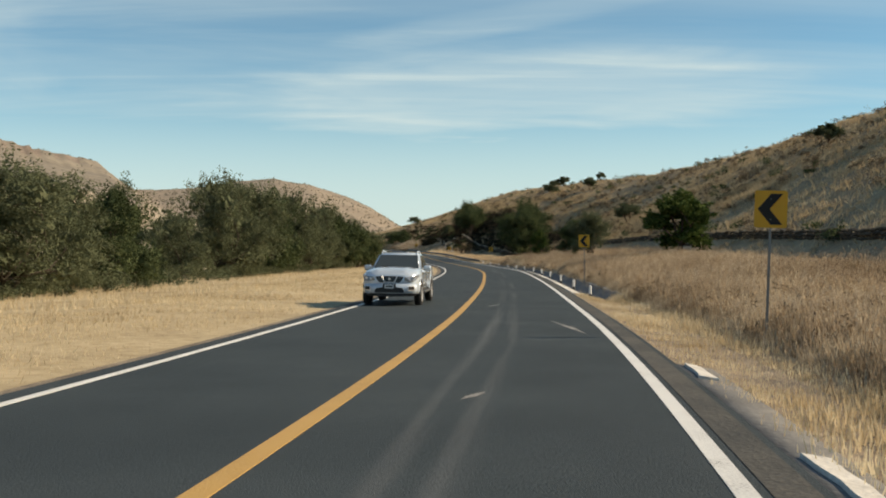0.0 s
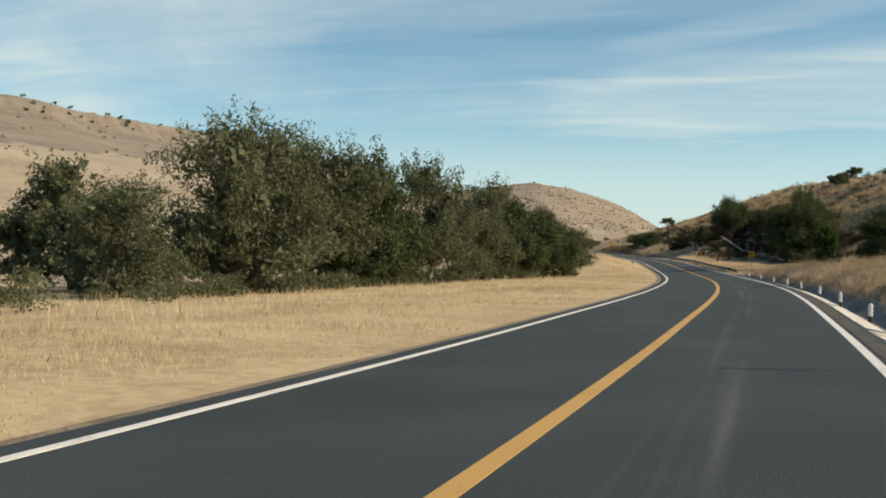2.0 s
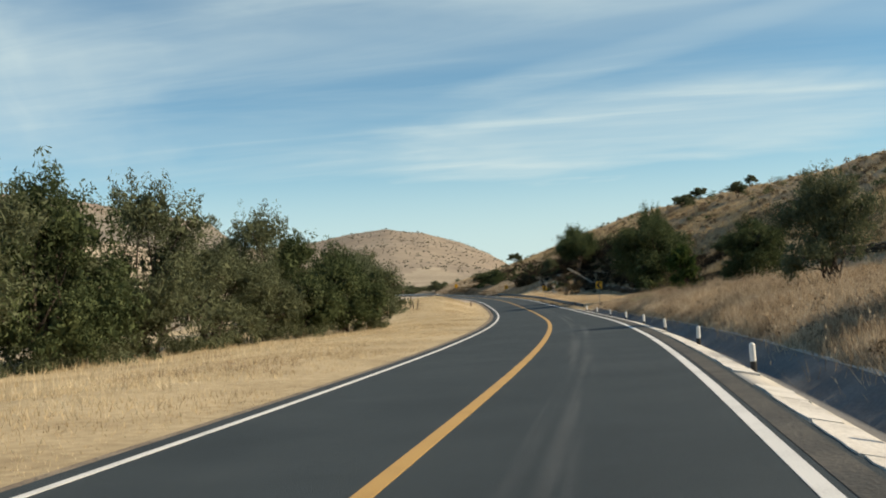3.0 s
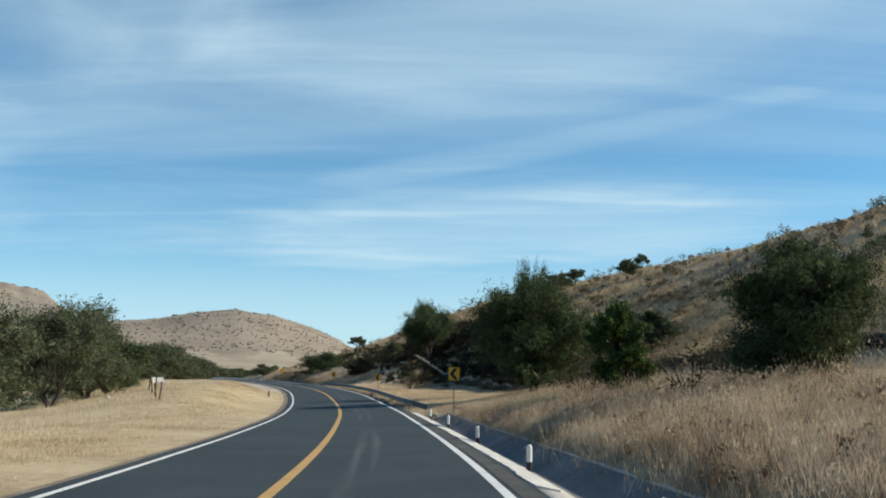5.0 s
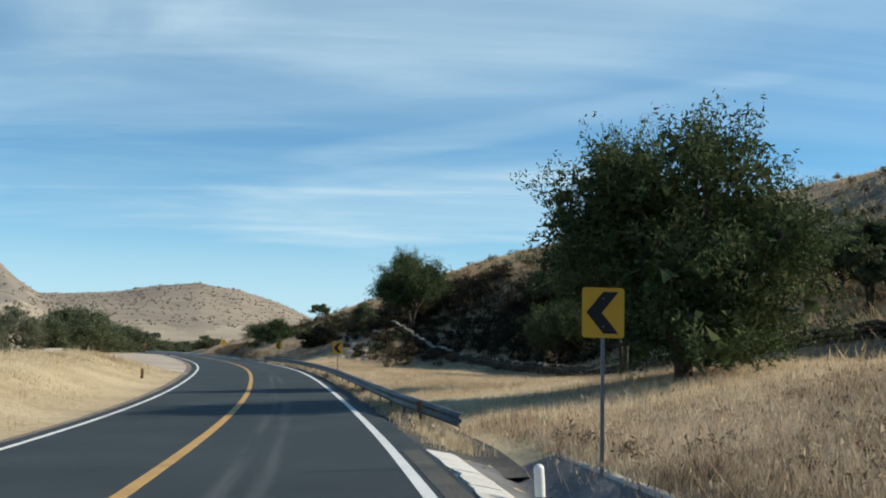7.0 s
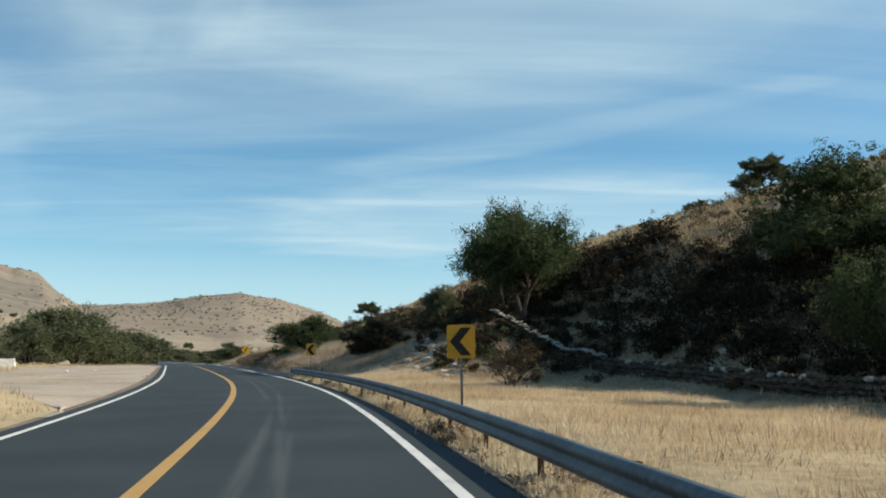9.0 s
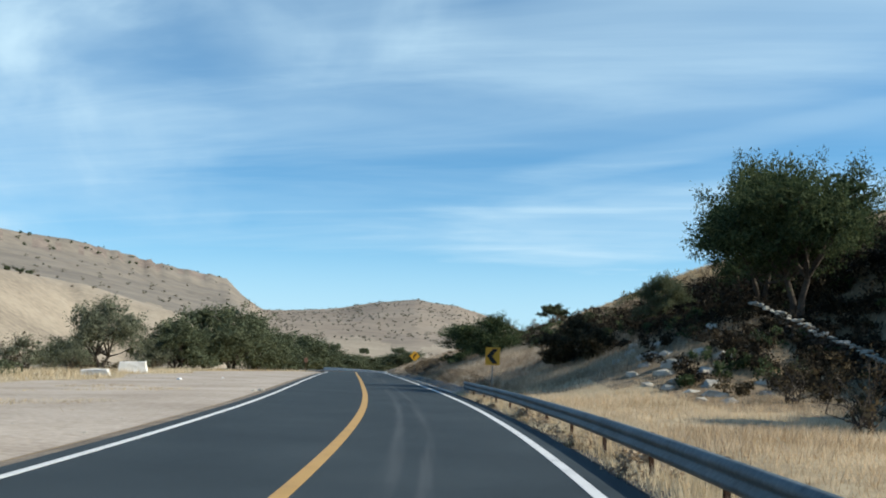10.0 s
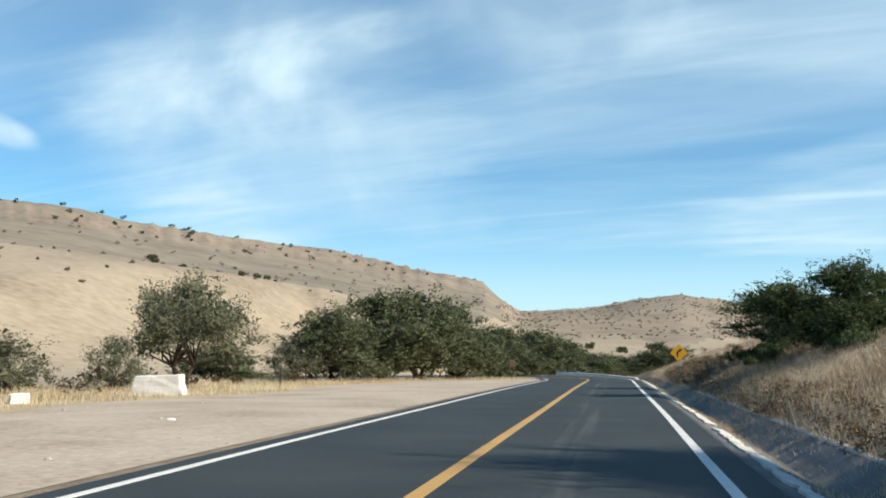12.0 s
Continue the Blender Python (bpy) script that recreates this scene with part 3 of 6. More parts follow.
def kerb_slabs(a, b, strip_ob, seed, out=0.0, narrow=0.0):
    """Broken slabs of the kerb, each with ragged edges, on the kerb strip."""
    rng = random.Random(seed)
    s = a
    while s < b - 1:
        length = rng.uniform(1.6, 3.4)
        n = max(3, int(length / 0.4))
        skew = rng.uniform(-0.03, 0.03)
        verts, faces = [], []
        for i in range(n + 1):
            q = s + (length - rng.uniform(0.02, 0.10)) * i / n
            lo, hi = 4.03 + 1.6 * out + narrow / 2 + abs(rng.gauss(0, 0.035 + 0.1 * out)) + skew, 4.56 + out - narrow / 2 - abs(rng.gauss(0, 0.06 + 0.2 * out)) + skew
            for d, lift in ((lo, 0.0), (lo + 0.015, 0.075), (hi - 0.015, 0.07), (hi, 0.0)):
                x, y, z = ground(q, d)
                verts.append((float(x), float(y), float(z) + lift))
        for i in range(n):
            faces += [(4 * i + k, 4 * i + k + 1, 4 * i + k + 5, 4 * i + k + 4) for k in range(3)]
        faces += [(0, 1, 2, 3), (4 * n + 3, 4 * n + 2, 4 * n + 1, 4 * n)]
        if rng.random() < 0.88:
            o = new("kerb_slab", mesh_of("kerb_slab", verts, faces, M["pale_concrete"]))
            o.parent = strip_ob
        s += length


# the country beyond, one sheet round Q
QX, QY = -8.0, 226.0
MESA_U, MESA_H = (0, 0.35, 0.7, 0.79, 0.835, 0.87, 1), (0, 0.27, 0.65, 0.775, 0.885, 0.927, 0.985)


def rim_distance(az):
    """How far the crest of the hills stands from Q: the mesa comes nearer towards the west."""
    return np.interp(az, [-20, 17, 21, 30, 42, 60, 180], [1450, 1450, 1600, 1330, 1030, 900, 900])


def far_height(az, r):
    """az: degrees to the left of +y; r: metres from Q."""
    e_slope = np.interp(az, [-60, -8, 2, 12, 20, 30, 35, 41, 46.6, 60, 90, 140, 180], [1.0, 0.6, 0.7, 1.0, 2.2, 4.85, 5.4, 6.1, 6.5, 7.0, 6.0, 3.5, 2.0])
    e_top = np.interp(az, [-180, -60, -20, -4, 1, 2.1, 4, 5.4, 7.9, 10.2, 12.4, 14.4, 17.7, 19, 19.9, 21, 23.3, 27.7, 35, 41, 44, 46.7, 60, 90, 140, 180],
                      [2.0, 2.5, 1.5, 0.9, 1.0, 1.3, 2.45, 3.05, 3.85, 4.15, 3.95, 3.55, 3.25, 3.25, 3.85, 5.0, 5.25, 6.15, 7.2, 8.0, 8.36, 8.6, 9.0, 7.0, 4.0, 2.0])
    r_top = rim_distance(az)
    r_slope = np.interp(az, [-20, 12, 24, 180], [450, 450, 430, 430])
    z_s, z_t = r_slope * np.tan(np.radians(e_slope)), r_top * np.tan(np.radians(e_top))
    foot = np.clip((r - 90) / (r_slope - 90), 0, 1)
    z = z_s * (0.35 * foot + 0.65 * smooth(0, 1, foot))
    u = np.clip((r - r_slope * 1.05) / (r_top - r_slope * 1.05), 0, 1)
    # west of 20 degrees the slope ends in a ribbed cliff under a flat rim
    mesa = smooth(19.5, 21.5, az)
    ragged = 0.007 * np.sin(az * 0.9) + (0.0045 * np.sin(az * 6.1 + 2 * np.sin(az * 0.7)) + 0.0035 * np.sin(az * 15.1 + 3 * np.sin(az * 1.9))) * (1 + np.sin(az * 0.53 + 1))
    step = np.interp(u + ragged * smooth(0.6, 0.75, u), MESA_U, MESA_H)
    z = z + (z_t - z_s) * ((0.35 * u + 0.65 * smooth(0, 1, u)) * (1 - mesa) + step * mesa)
    z = z - np.clip(r - r_top * 1.12, 0, None) * 0.05
    return np.maximum(z, -30)


def road_sd(x, y):
    """Nearest place on the road for arrays of points."""
    sd = np.empty((len(x), 2))
    for i in range(0, len(x), 4000):
        xs, ys = x[i:i + 4000, None], y[i:i + 4000, None]
        j = ((xs - LX[::4]) ** 2 + (ys - LY[::4]) ** 2).argmin(1) * 4
        sd[i:i + 4000, 0] = LS[j]
        sd[i:i + 4000, 1] = (xs[:, 0] - LX[j]) * np.cos(LTH[j]) + (ys[:, 0] - LY[j]) * np.sin(LTH[j])
    return sd


def country(x, y):
    az, r = np.degrees(np.arctan2(-(x - QX), y - QY)), np.hypot(x - QX, y - QY)
    sd = road_sd(x, y)
    s, d = sd[:, 0], sd[:, 1]
    near = np.interp(s, LS, LZ) + side_height(s, np.where(np.abs(d) < 6.5, np.sign(d) * 6.5, d))
    lat = np.abs(d)
    left = smooth(58, 130, -d)
    w = np.where(d < 0, np.clip(left, 0, 1), smooth(120, 320, d))
    w = np.maximum(w, smooth(520, 640, s))
    far = far_height(az, r) + bumps(x, y, 0.011) * 0.012 * np.clip(r - 120, 0, 900) * 0.35 + bumps(x, y, 0.05, 3) * 0.004 * np.clip(r - 120, 0, 900) * 0.3
    z = near * (1 - w) + far * w
    inside = np.minimum.reduce([128 - d, d + 58, s + 108, 598 - s])
    return z - 7.0 * smooth(0, 25, inside), w


def country_sheet():
    az = np.radians(np.r_[np.arange(-180, -30, 4), np.arange(-30, 60, 0.3), np.arange(60, 181, 4)])
    r = np.sort(np.r_[0.5, 20, 40, np.geomspace(60, 2200, 95), np.linspace(760, 1480, 42), 2600, 3200, 4400])
    a, rr = np.meshgrid(az, r, indexing="ij")
    x, y = (QX - np.sin(a) * rr).ravel(), (QY + np.cos(a) * rr).ravel()
    z, _ = country(x, y)
    n = len(r)
    i = (np.arange(len(az) - 1)[:, None] * n + np.arange(n - 1)[None]).ravel()
    me = fast_mesh("ground", np.stack([x, y, z], 1), np.stack([i, i + n, i + n + 1, i + 1], 1), M["far_soil"])
    me.polygons.foreach_set("use_smooth", [True] * len(me.polygons))
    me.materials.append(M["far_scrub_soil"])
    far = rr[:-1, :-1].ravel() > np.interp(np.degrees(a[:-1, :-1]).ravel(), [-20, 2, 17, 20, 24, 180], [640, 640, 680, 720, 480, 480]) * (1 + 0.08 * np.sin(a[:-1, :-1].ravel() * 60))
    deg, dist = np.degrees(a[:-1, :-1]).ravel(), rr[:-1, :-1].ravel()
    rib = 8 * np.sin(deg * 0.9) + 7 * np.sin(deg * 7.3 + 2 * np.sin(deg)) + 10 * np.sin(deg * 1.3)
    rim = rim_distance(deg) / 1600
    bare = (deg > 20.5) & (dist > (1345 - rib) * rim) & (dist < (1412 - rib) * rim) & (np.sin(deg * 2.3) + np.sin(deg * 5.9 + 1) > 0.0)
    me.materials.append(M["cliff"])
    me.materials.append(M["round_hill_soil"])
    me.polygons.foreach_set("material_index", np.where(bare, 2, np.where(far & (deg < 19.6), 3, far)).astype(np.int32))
    tagged(new("ground", me), "dry pale brown valley and distant hills", "hills", kind="structure")


country_sheet()

# ------------------------------------------------------------------ trees
def frame_of(direction):
    z = Vector(direction).normalized()
    x = z.orthogonal().normalized()
    return x, z.cross(x), z


def limb(verts, faces, path, radii, n=6):
    """A tapered tube along a path of points."""
    base = len(verts)
    for i, (p, r) in enumerate(zip(path, radii)):
        q = path[min(i + 1, len(path) - 1)] - path[max(i - 1, 0)]
        x, y, _ = frame_of(q)
        for k in range(n):
            a = 2 * math.pi * k / n
            verts.append(p + (x * math.cos(a) + y * math.sin(a)) * r)
    for i in range(len(path) - 1):
        for k in range(n):
            a, b = base + i * n + k, base + i * n + (k + 1) % n
            faces.append((a, b, b + n, a + n))


def leaf_cloud(rng, centres, spreads, count, size, flat=0.8, sprays=None, slim=0.45):
    """Leaf blades scattered round the centres; sprays: a direction for each centre along which its clump is drawn out."""
    i = rng.integers(0, len(centres), count)
    u = rng.normal(size=(count, 3))
    u /= np.linalg.norm(u, axis=1)[:, None] + 1e-9
    rad = rng.uniform(0.15, 1.0, count) ** 0.5
    u = u * (rad * np.asarray(spreads)[i])[:, None] * (1, 1, flat)
    a = rng.normal(size=(count, 3))
    if sprays is not None:
        q = np.asarray(sprays)[i]
        along_q = (u * q).sum(1)[:, None] * q
        u = (u - along_q) * 0.62 + along_q * 1.7
        a = a + q * 0.7
    c = np.asarray(centres)[i] + u
    a /= np.linalg.norm(a, axis=1)[:, None]
    b = np.cross(a, rng.normal(size=(count, 3))); b /= np.linalg.norm(b, axis=1)[:, None] + 1e-9
    k = size * rng.uniform(0.6, 1.35, count)[:, None]
    tip, root, side = c + a * k, c - a * k, b * k * slim
    v = np.stack([root + side * 0.9, tip, root - side * 0.9], 1).reshape(-1, 3)
    f = np.arange(count * 3).reshape(-1, 3)
    return v, f


def tree_kind(name, seed, h, width, bole, stems, lobes, leaves, leaf, leaf_mat, label, category="tree", low=0.3, shape=1.0, heart=0.10):
    """A tree of height h: stems that fork into limbs, each limb ending in a lobe of leaf clumps. low: where the crown begins, as a share of h."""
    rng = np.random.default_rng(seed)
    verts, faces = [], []
    root = new(name, None)
    root.empty_display_size = 0.3
    centres, spreads, sprays = [], [], []
    lobe_at = []
    for k in range(lobes):
        a = 2 * math.pi * (k + rng.uniform(-0.3, 0.3)) / lobes * 2.4
        rr = width / 2 * math.sqrt((k + 0.5) / lobes) * rng.uniform(0.62, 0.86)
        t = 1 - (rr / (width / 2)) ** 2
        top = h * (low + (1 - low) * (0.35 + 0.65 * max(0.0, t) ** (0.55 * shape)))
        z = rng.uniform(h * low + 0.25 * (top - h * low), top) - 0.1 * h
        if k < 2:
            z = top - 0.13 * h
        lobe_at.append(Vector((rr * math.cos(a), rr * math.sin(a), max(z, h * low))))
    for j in range(stems):
        a = 2 * math.pi * j / stems + rng.uniform(0, 1)
        lean = Vector((math.cos(a), math.sin(a), 0)) * (0.10 * h if stems > 1 else 0.03 * h)
        r0 = 0.028 * h / math.sqrt(stems) + 0.02
        path = [Vector((lean.x * 0.25, lean.y * 0.25, -0.25)), Vector((lean.x * 0.4, lean.y * 0.4, bole * 0.5)), Vector((lean.x, lean.y, bole))]
        limb(verts, faces, path, [r0 * 1.4, r0, r0 * 0.85], 8)
        for k, goal in enumerate(lobe_at):
            if k % stems != j:
                continue
            p0 = path[-1]
            mid = p0.lerp(goal, 0.5) + Vector(rng.normal(size=3) * 0.06 * h)
            mid.z = max(mid.z, bole * 0.9)
            limb(verts, faces, [p0, p0.lerp(mid, 0.5), mid, goal], [r0 * 0.6, r0 * 0.45, r0 * 0.32, r0 * 0.14], 5)
            for q in range(3):
                end = goal + Vector(rng.normal(size=3)) * 0.045 * width
                limb(verts, faces, [mid.lerp(goal, 0.6), goal.lerp(end, 0.5), end], [r0 * 0.2, r0 * 0.13, r0 * 0.05], 4)
    trunk = new("trunk", mesh_of("trunk", verts, faces, M["bark"], True))
    trunk.parent = root
    for goal in lobe_at:
        lobe_r = width * rng.uniform(0.15, 0.24)
        for q in range(13):
            u = rng.normal(size=3); u /= np.linalg.norm(u)
            c = np.array(goal) + u * lobe_r * rng.uniform(0.45, 1.0) * np.array((1, 1, 0.75))
            if c[2] < 0.12 * h:
                c[2] = 0.12 * h + rng.uniform(0, 0.1 * h)
            centres.append(c)
            spreads.append(width * rng.uniform(0.055, 0.12))
            q = np.array((c[0], c[1], (c[2] - 0.45 * h) * 1.2)) / width + rng.normal(size=3) * 0.24 + (0, 0, 0.03)
            sprays.append(q / np.linalg.norm(q))
    v, f = leaf_cloud(rng, centres, spreads, leaves, leaf, sprays=sprays)
    heart_v, heart_f = leaf_cloud(rng, [np.array(g) for g in lobe_at], [width * heart] * len(lobe_at), int(leaves * 0.035), leaf * 2.6, slim=0.7)
    v, f = np.concatenate([v, heart_v]), np.concatenate([f, heart_f + len(v)])
    crown = new("crown", fast_mesh("crown", v, f, leaf_mat))
    crown.parent = root
    tagged(root, label, category, "trees along the road" if category == "tree" else "shrubs along the road")
    root["h"], root["w"] = h, width
    return root


KINDS = {
    "mesquite_a": tree_kind("tree", 11, 8.0, 9.0, 1.2, 3, 22, 24000, 0.102, M["leaf_olive"], "broad olive-green mesquite tree with foliage down to dry grass", low=0.12),
    "mesquite_b": tree_kind("tree", 12, 7.5, 8.5, 1.0, 4, 20, 23500, 0.102, M["leaf_olive"], "bushy olive-green roadside tree with several stems in dry grass", low=0.14, shape=0.8),
    "mesquite_c": tree_kind("tree", 13, 6.0, 8.0, 1.1, 2, 20, 23500, 0.098, M["leaf_deep"], "rounded dark green tree beside the dry verge", low=0.16),
    "big": tree_kind("tree", 14, 9.0, 9.5, 1.4, 2, 38, 66000, 0.088, M["leaf_deep"], "large dense dark green tree standing in dry weeds", low=0.06, shape=1.7, heart=0.15),
    "umbrella": tree_kind("tree", 15, 7.0, 9.0, 2.0, 2, 26, 37000, 0.085, M["leaf_deep"], "spreading umbrella-shaped green acacia on a rocky bank", low=0.47, shape=0.9),
    "young": tree_kind("tree", 16, 4.6, 3.6, 0.8, 1, 16, 15000, 0.10, M["leaf_bright"], "young bright green broad-leaved tree in brown weeds", low=0.08, shape=1.4),
    "small": tree_kind("tree", 17, 5.0, 5.0, 1.5, 2, 13, 14000, 0.10, M["leaf_olive"], "small grey-green tree with forked trunk on the hillside", low=0.34),
    "dry": tree_kind("shrub", 20, 3.0, 5.0, 0.4, 4, 13, 11000, 0.10, M["scrub"], "grey-brown dry shrub on the bank", "shrub", low=0.10),
    "bare": tree_kind("shrub", 23, 2.4, 3.2, 0.3, 5, 16, 700, 0.05, M["scrub"], "leafless grey thorny shrub among dry weeds", "shrub", low=0.2),
    "feathery": tree_kind("tree", 24, 7.0, 9.0, 1.5, 2, 19, 17000, 0.105, M["leaf_grey"], "feathery grey-green tree behind the lay-by", low=0.26, shape=0.8),
    "wispy": tree_kind("shrub", 25, 3.2, 5.0, 0.4, 5, 15, 5200, 0.07, M["leaf_grey"], "wispy grey-green thorn shrub behind the lay-by", "shrub", low=0.16),
    "far_a": tree_kind("tree", 18, 7.5, 9.0, 1.2, 3, 17, 12500, 0.16, M["leaf_olive"], "rounded olive-green tree on the far side of the lay-by", low=0.12),
    "far_b": tree_kind("tree", 19, 6.5, 8.5, 1.0, 3, 17, 12000, 0.16, M["leaf_olive"], "low spreading grey-green tree in dry grass", low=0.10),
}
placed = {}


def plant(kind, s, d, h, w, turn, sink=0.15):
    ob = KINDS[kind]
    p = spot(s, d, sink)
    m = Matrix.LocRotScale(p, Euler((0, 0, radians(turn))), (w / ob["w"], w / ob["w"], h / ob["h"]))
    if kind not in placed:
        placed[kind] = True
        ob.matrix_basis = m
        ob.scale = m.to_scale()
        return ob
    made = copy_thing(ob, Matrix.LocRotScale(p, Euler((0, 0, radians(turn))), None))
    made.scale = m.to_scale()
    return made


# the hedge on the left, kind, s, d, height and width
HEDGE_FIRST = [("mesquite_a", -12, -24, 6.2, 9), ("mesquite_b", -2, -23, 6.4, 8.5), ("mesquite_c", 8, -24, 6.6, 8.5), ("mesquite_a", 18, -23, 7.0, 9), ("mesquite_b", 27, -25, 7.2, 8), ("mesquite_c", 35, -24, 6.8, 7.5),
    ("far_b", -22, -27, 6, 9), ("far_a", 3, -35, 6.5, 9), ("far_a", 22, -36, 6.5, 9)]
HEDGE_SECOND = [("mesquite_a", 53, -25, 5.6, 6.5), ("mesquite_a", 61, -23.5, 9.6, 9.5), ("mesquite_b", 70, -23.5, 9.4, 9.5), ("mesquite_c", 79, -22.5, 8.9, 9), ("mesquite_a", 87.3, -21.0, 9.7, 8.4), ("mesquite_b", 94, -20, 6.5, 7.0), ("far_a", 83, -24.5, 8.2, 8.0),
    ("mesquite_a", 99.4, -18.3, 8.9, 6.8), ("mesquite_c", 104, -16.5, 7.4, 8), ("mesquite_c", 109.5, -14.5, 6.5, 6.8), ("mesquite_b", 113.5, -13, 5.3, 6.2), ("far_b", 62, -34, 7.5, 9), ("far_a", 78, -32, 7, 9),
    ("far_a", 94, -28, 6.5, 8)]
HEDGE_THIRD = [("mesquite_b", 152, -20, 7.4, 8), ("mesquite_a", 161, -19.5, 8.0, 8), ("mesquite_c", 170, -19.5, 6.4, 7.5), ("mesquite_b", 180, -21, 5.6, 7), ("far_a", 188, -25, 5.4, 8), ("far_b", 141, -26, 7.0, 8),
    ("far_a", 166, -28, 6.5, 9), ("far_a", 234, -26.8, 8.8, 9.5), ("far_b", 218, -29, 8.2, 9.0), ("far_a", 247, -33, 8.6, 9.5)]
for i, (k, s, d, h, w) in enumerate(HEDGE_FIRST + HEDGE_SECOND + HEDGE_THIRD):
    plant(k, s, d, h * 0.95, w, 47 * i)
LAYBY_TREES = [("feathery", -52.1, 284.5, 7.3, 9.6), ("far_a", -53.9, 307.2, 6.5, 10.9), ("far_b", -52.7, 313.5, 8.3, 13.0), ("far_a", -51.5, 320.7, 8.8, 13.0), ("far_b", -51.0, 329.6, 7.7, 11.6), ("far_a", -56.6, 355.3, 7.2, 14.5),
    ("far_b", -55.7, 366.3, 7.2, 14.5), ("far_a", -54.7, 377.1, 6.4, 14.5), ("far_b", -55.3, 391.5, 5.3, 13.0), ("far_a", -55.8, 404.9, 4.3, 11.6), ("far_b", -53.9, 416.7, 4.0, 13.0), ("wispy", -54.9, 300.8, 3.4, 6.5),
    ("wispy", -57.9, 269.7, 3.9, 7.5), ("far_a", -78.2, 323.7, 4.3, 11.6), ("far_b", -51.1, 426.5, 3.4, 13.0), ("wispy", -50.9, 268.4, 3.0, 5.5), ("wispy", -50.3, 273.1, 3.0, 4.4), ("bare", -51.3, 265.2, 3.6, 5.5),
    ("wispy", -54.5, 264.6, 3.2, 5.6)]
for i, (k, x, y, h, w) in enumerate(LAYBY_TREES):
    sd = road_sd(np.array([x]), np.array([y]))[0]
    plant(k, sd[0], sd[1], h, w, 61 * i + 20)
# right of the road: on the first bank, by the field and the far bank, on the hillside
BANK_TREES = [("young", 60, 17, 5.6, 6), ("mesquite_b", 79.5, 12.0, 4.9, 4.4), ("big", 108.6, 15.1, 4.7, 5.4), ("young", 119.3, 11.7, 4.0, 2.6), ("bare", 116.1, 15.2, 2.4, 3.6), ("bare", 125.5, 12.2, 2.4, 3.4),
    ("bare", 128.5, 14.0, 2.2, 3.2), ("bare", 107, 10.8, 1.9, 2.8), ("bare", 121.5, 10.6, 1.8, 2.6)]
# The umbrella at 237.8 is added behind the first to shadow the road.
FIELD_TREES = [("big", 151.5, 14.2, 8.7, 9.8), ("umbrella", 164.0, 16.5, 10.8, 4.6), ("dry", 240, 12.0, 2.5, 5.0), ("bare", 207.9, 12.5, 2.3, 3.4), ("bare", 218.6, 15.1, 1.9, 3.2), ("umbrella", 230.3, 20.5, 7.6, 9.0), ("umbrella", 237.8, 21.8, 8.6, 7.4),
    ("mesquite_c", 271, 11.0, 3.5, 7.2), ("mesquite_b", 283, 11.2, 3.1, 7.6), ("mesquite_b", 243.5, 18, 3.2, 3.4), ("far_b", 350, 8, 3.2, 7)]
HILL_TREES = [("small", 160, 26, 4.0, 5.0), ("small", 166, 28, 3.6, 4.2), ("umbrella", 196, 23.6, 5.3, 5.8), ("mesquite_c", 208, 30, 5.2, 9.5), ("young", 180, 23.4, 3.3, 2.3), ("small", 238, 45, 3.2, 4.6), ("small", 223, 50, 3.3, 3.6),
    ("small", 262, 58, 3.0, 4), ("small", 232, 57, 2.6, 2.6), ("small", 282, 63, 3.0, 4.5), ("small", 336, 30, 3.4, 4.6), ("mesquite_c", 252, 26, 2.4, 4.5), ("small", 140, 30, 3.4, 5),
    ("small", 100, 46, 3, 4)]
for i, (k, s, d, h, w) in enumerate(BANK_TREES + FIELD_TREES + HILL_TREES):
    plant(k, s, d, h, w, 83 * i + 10)


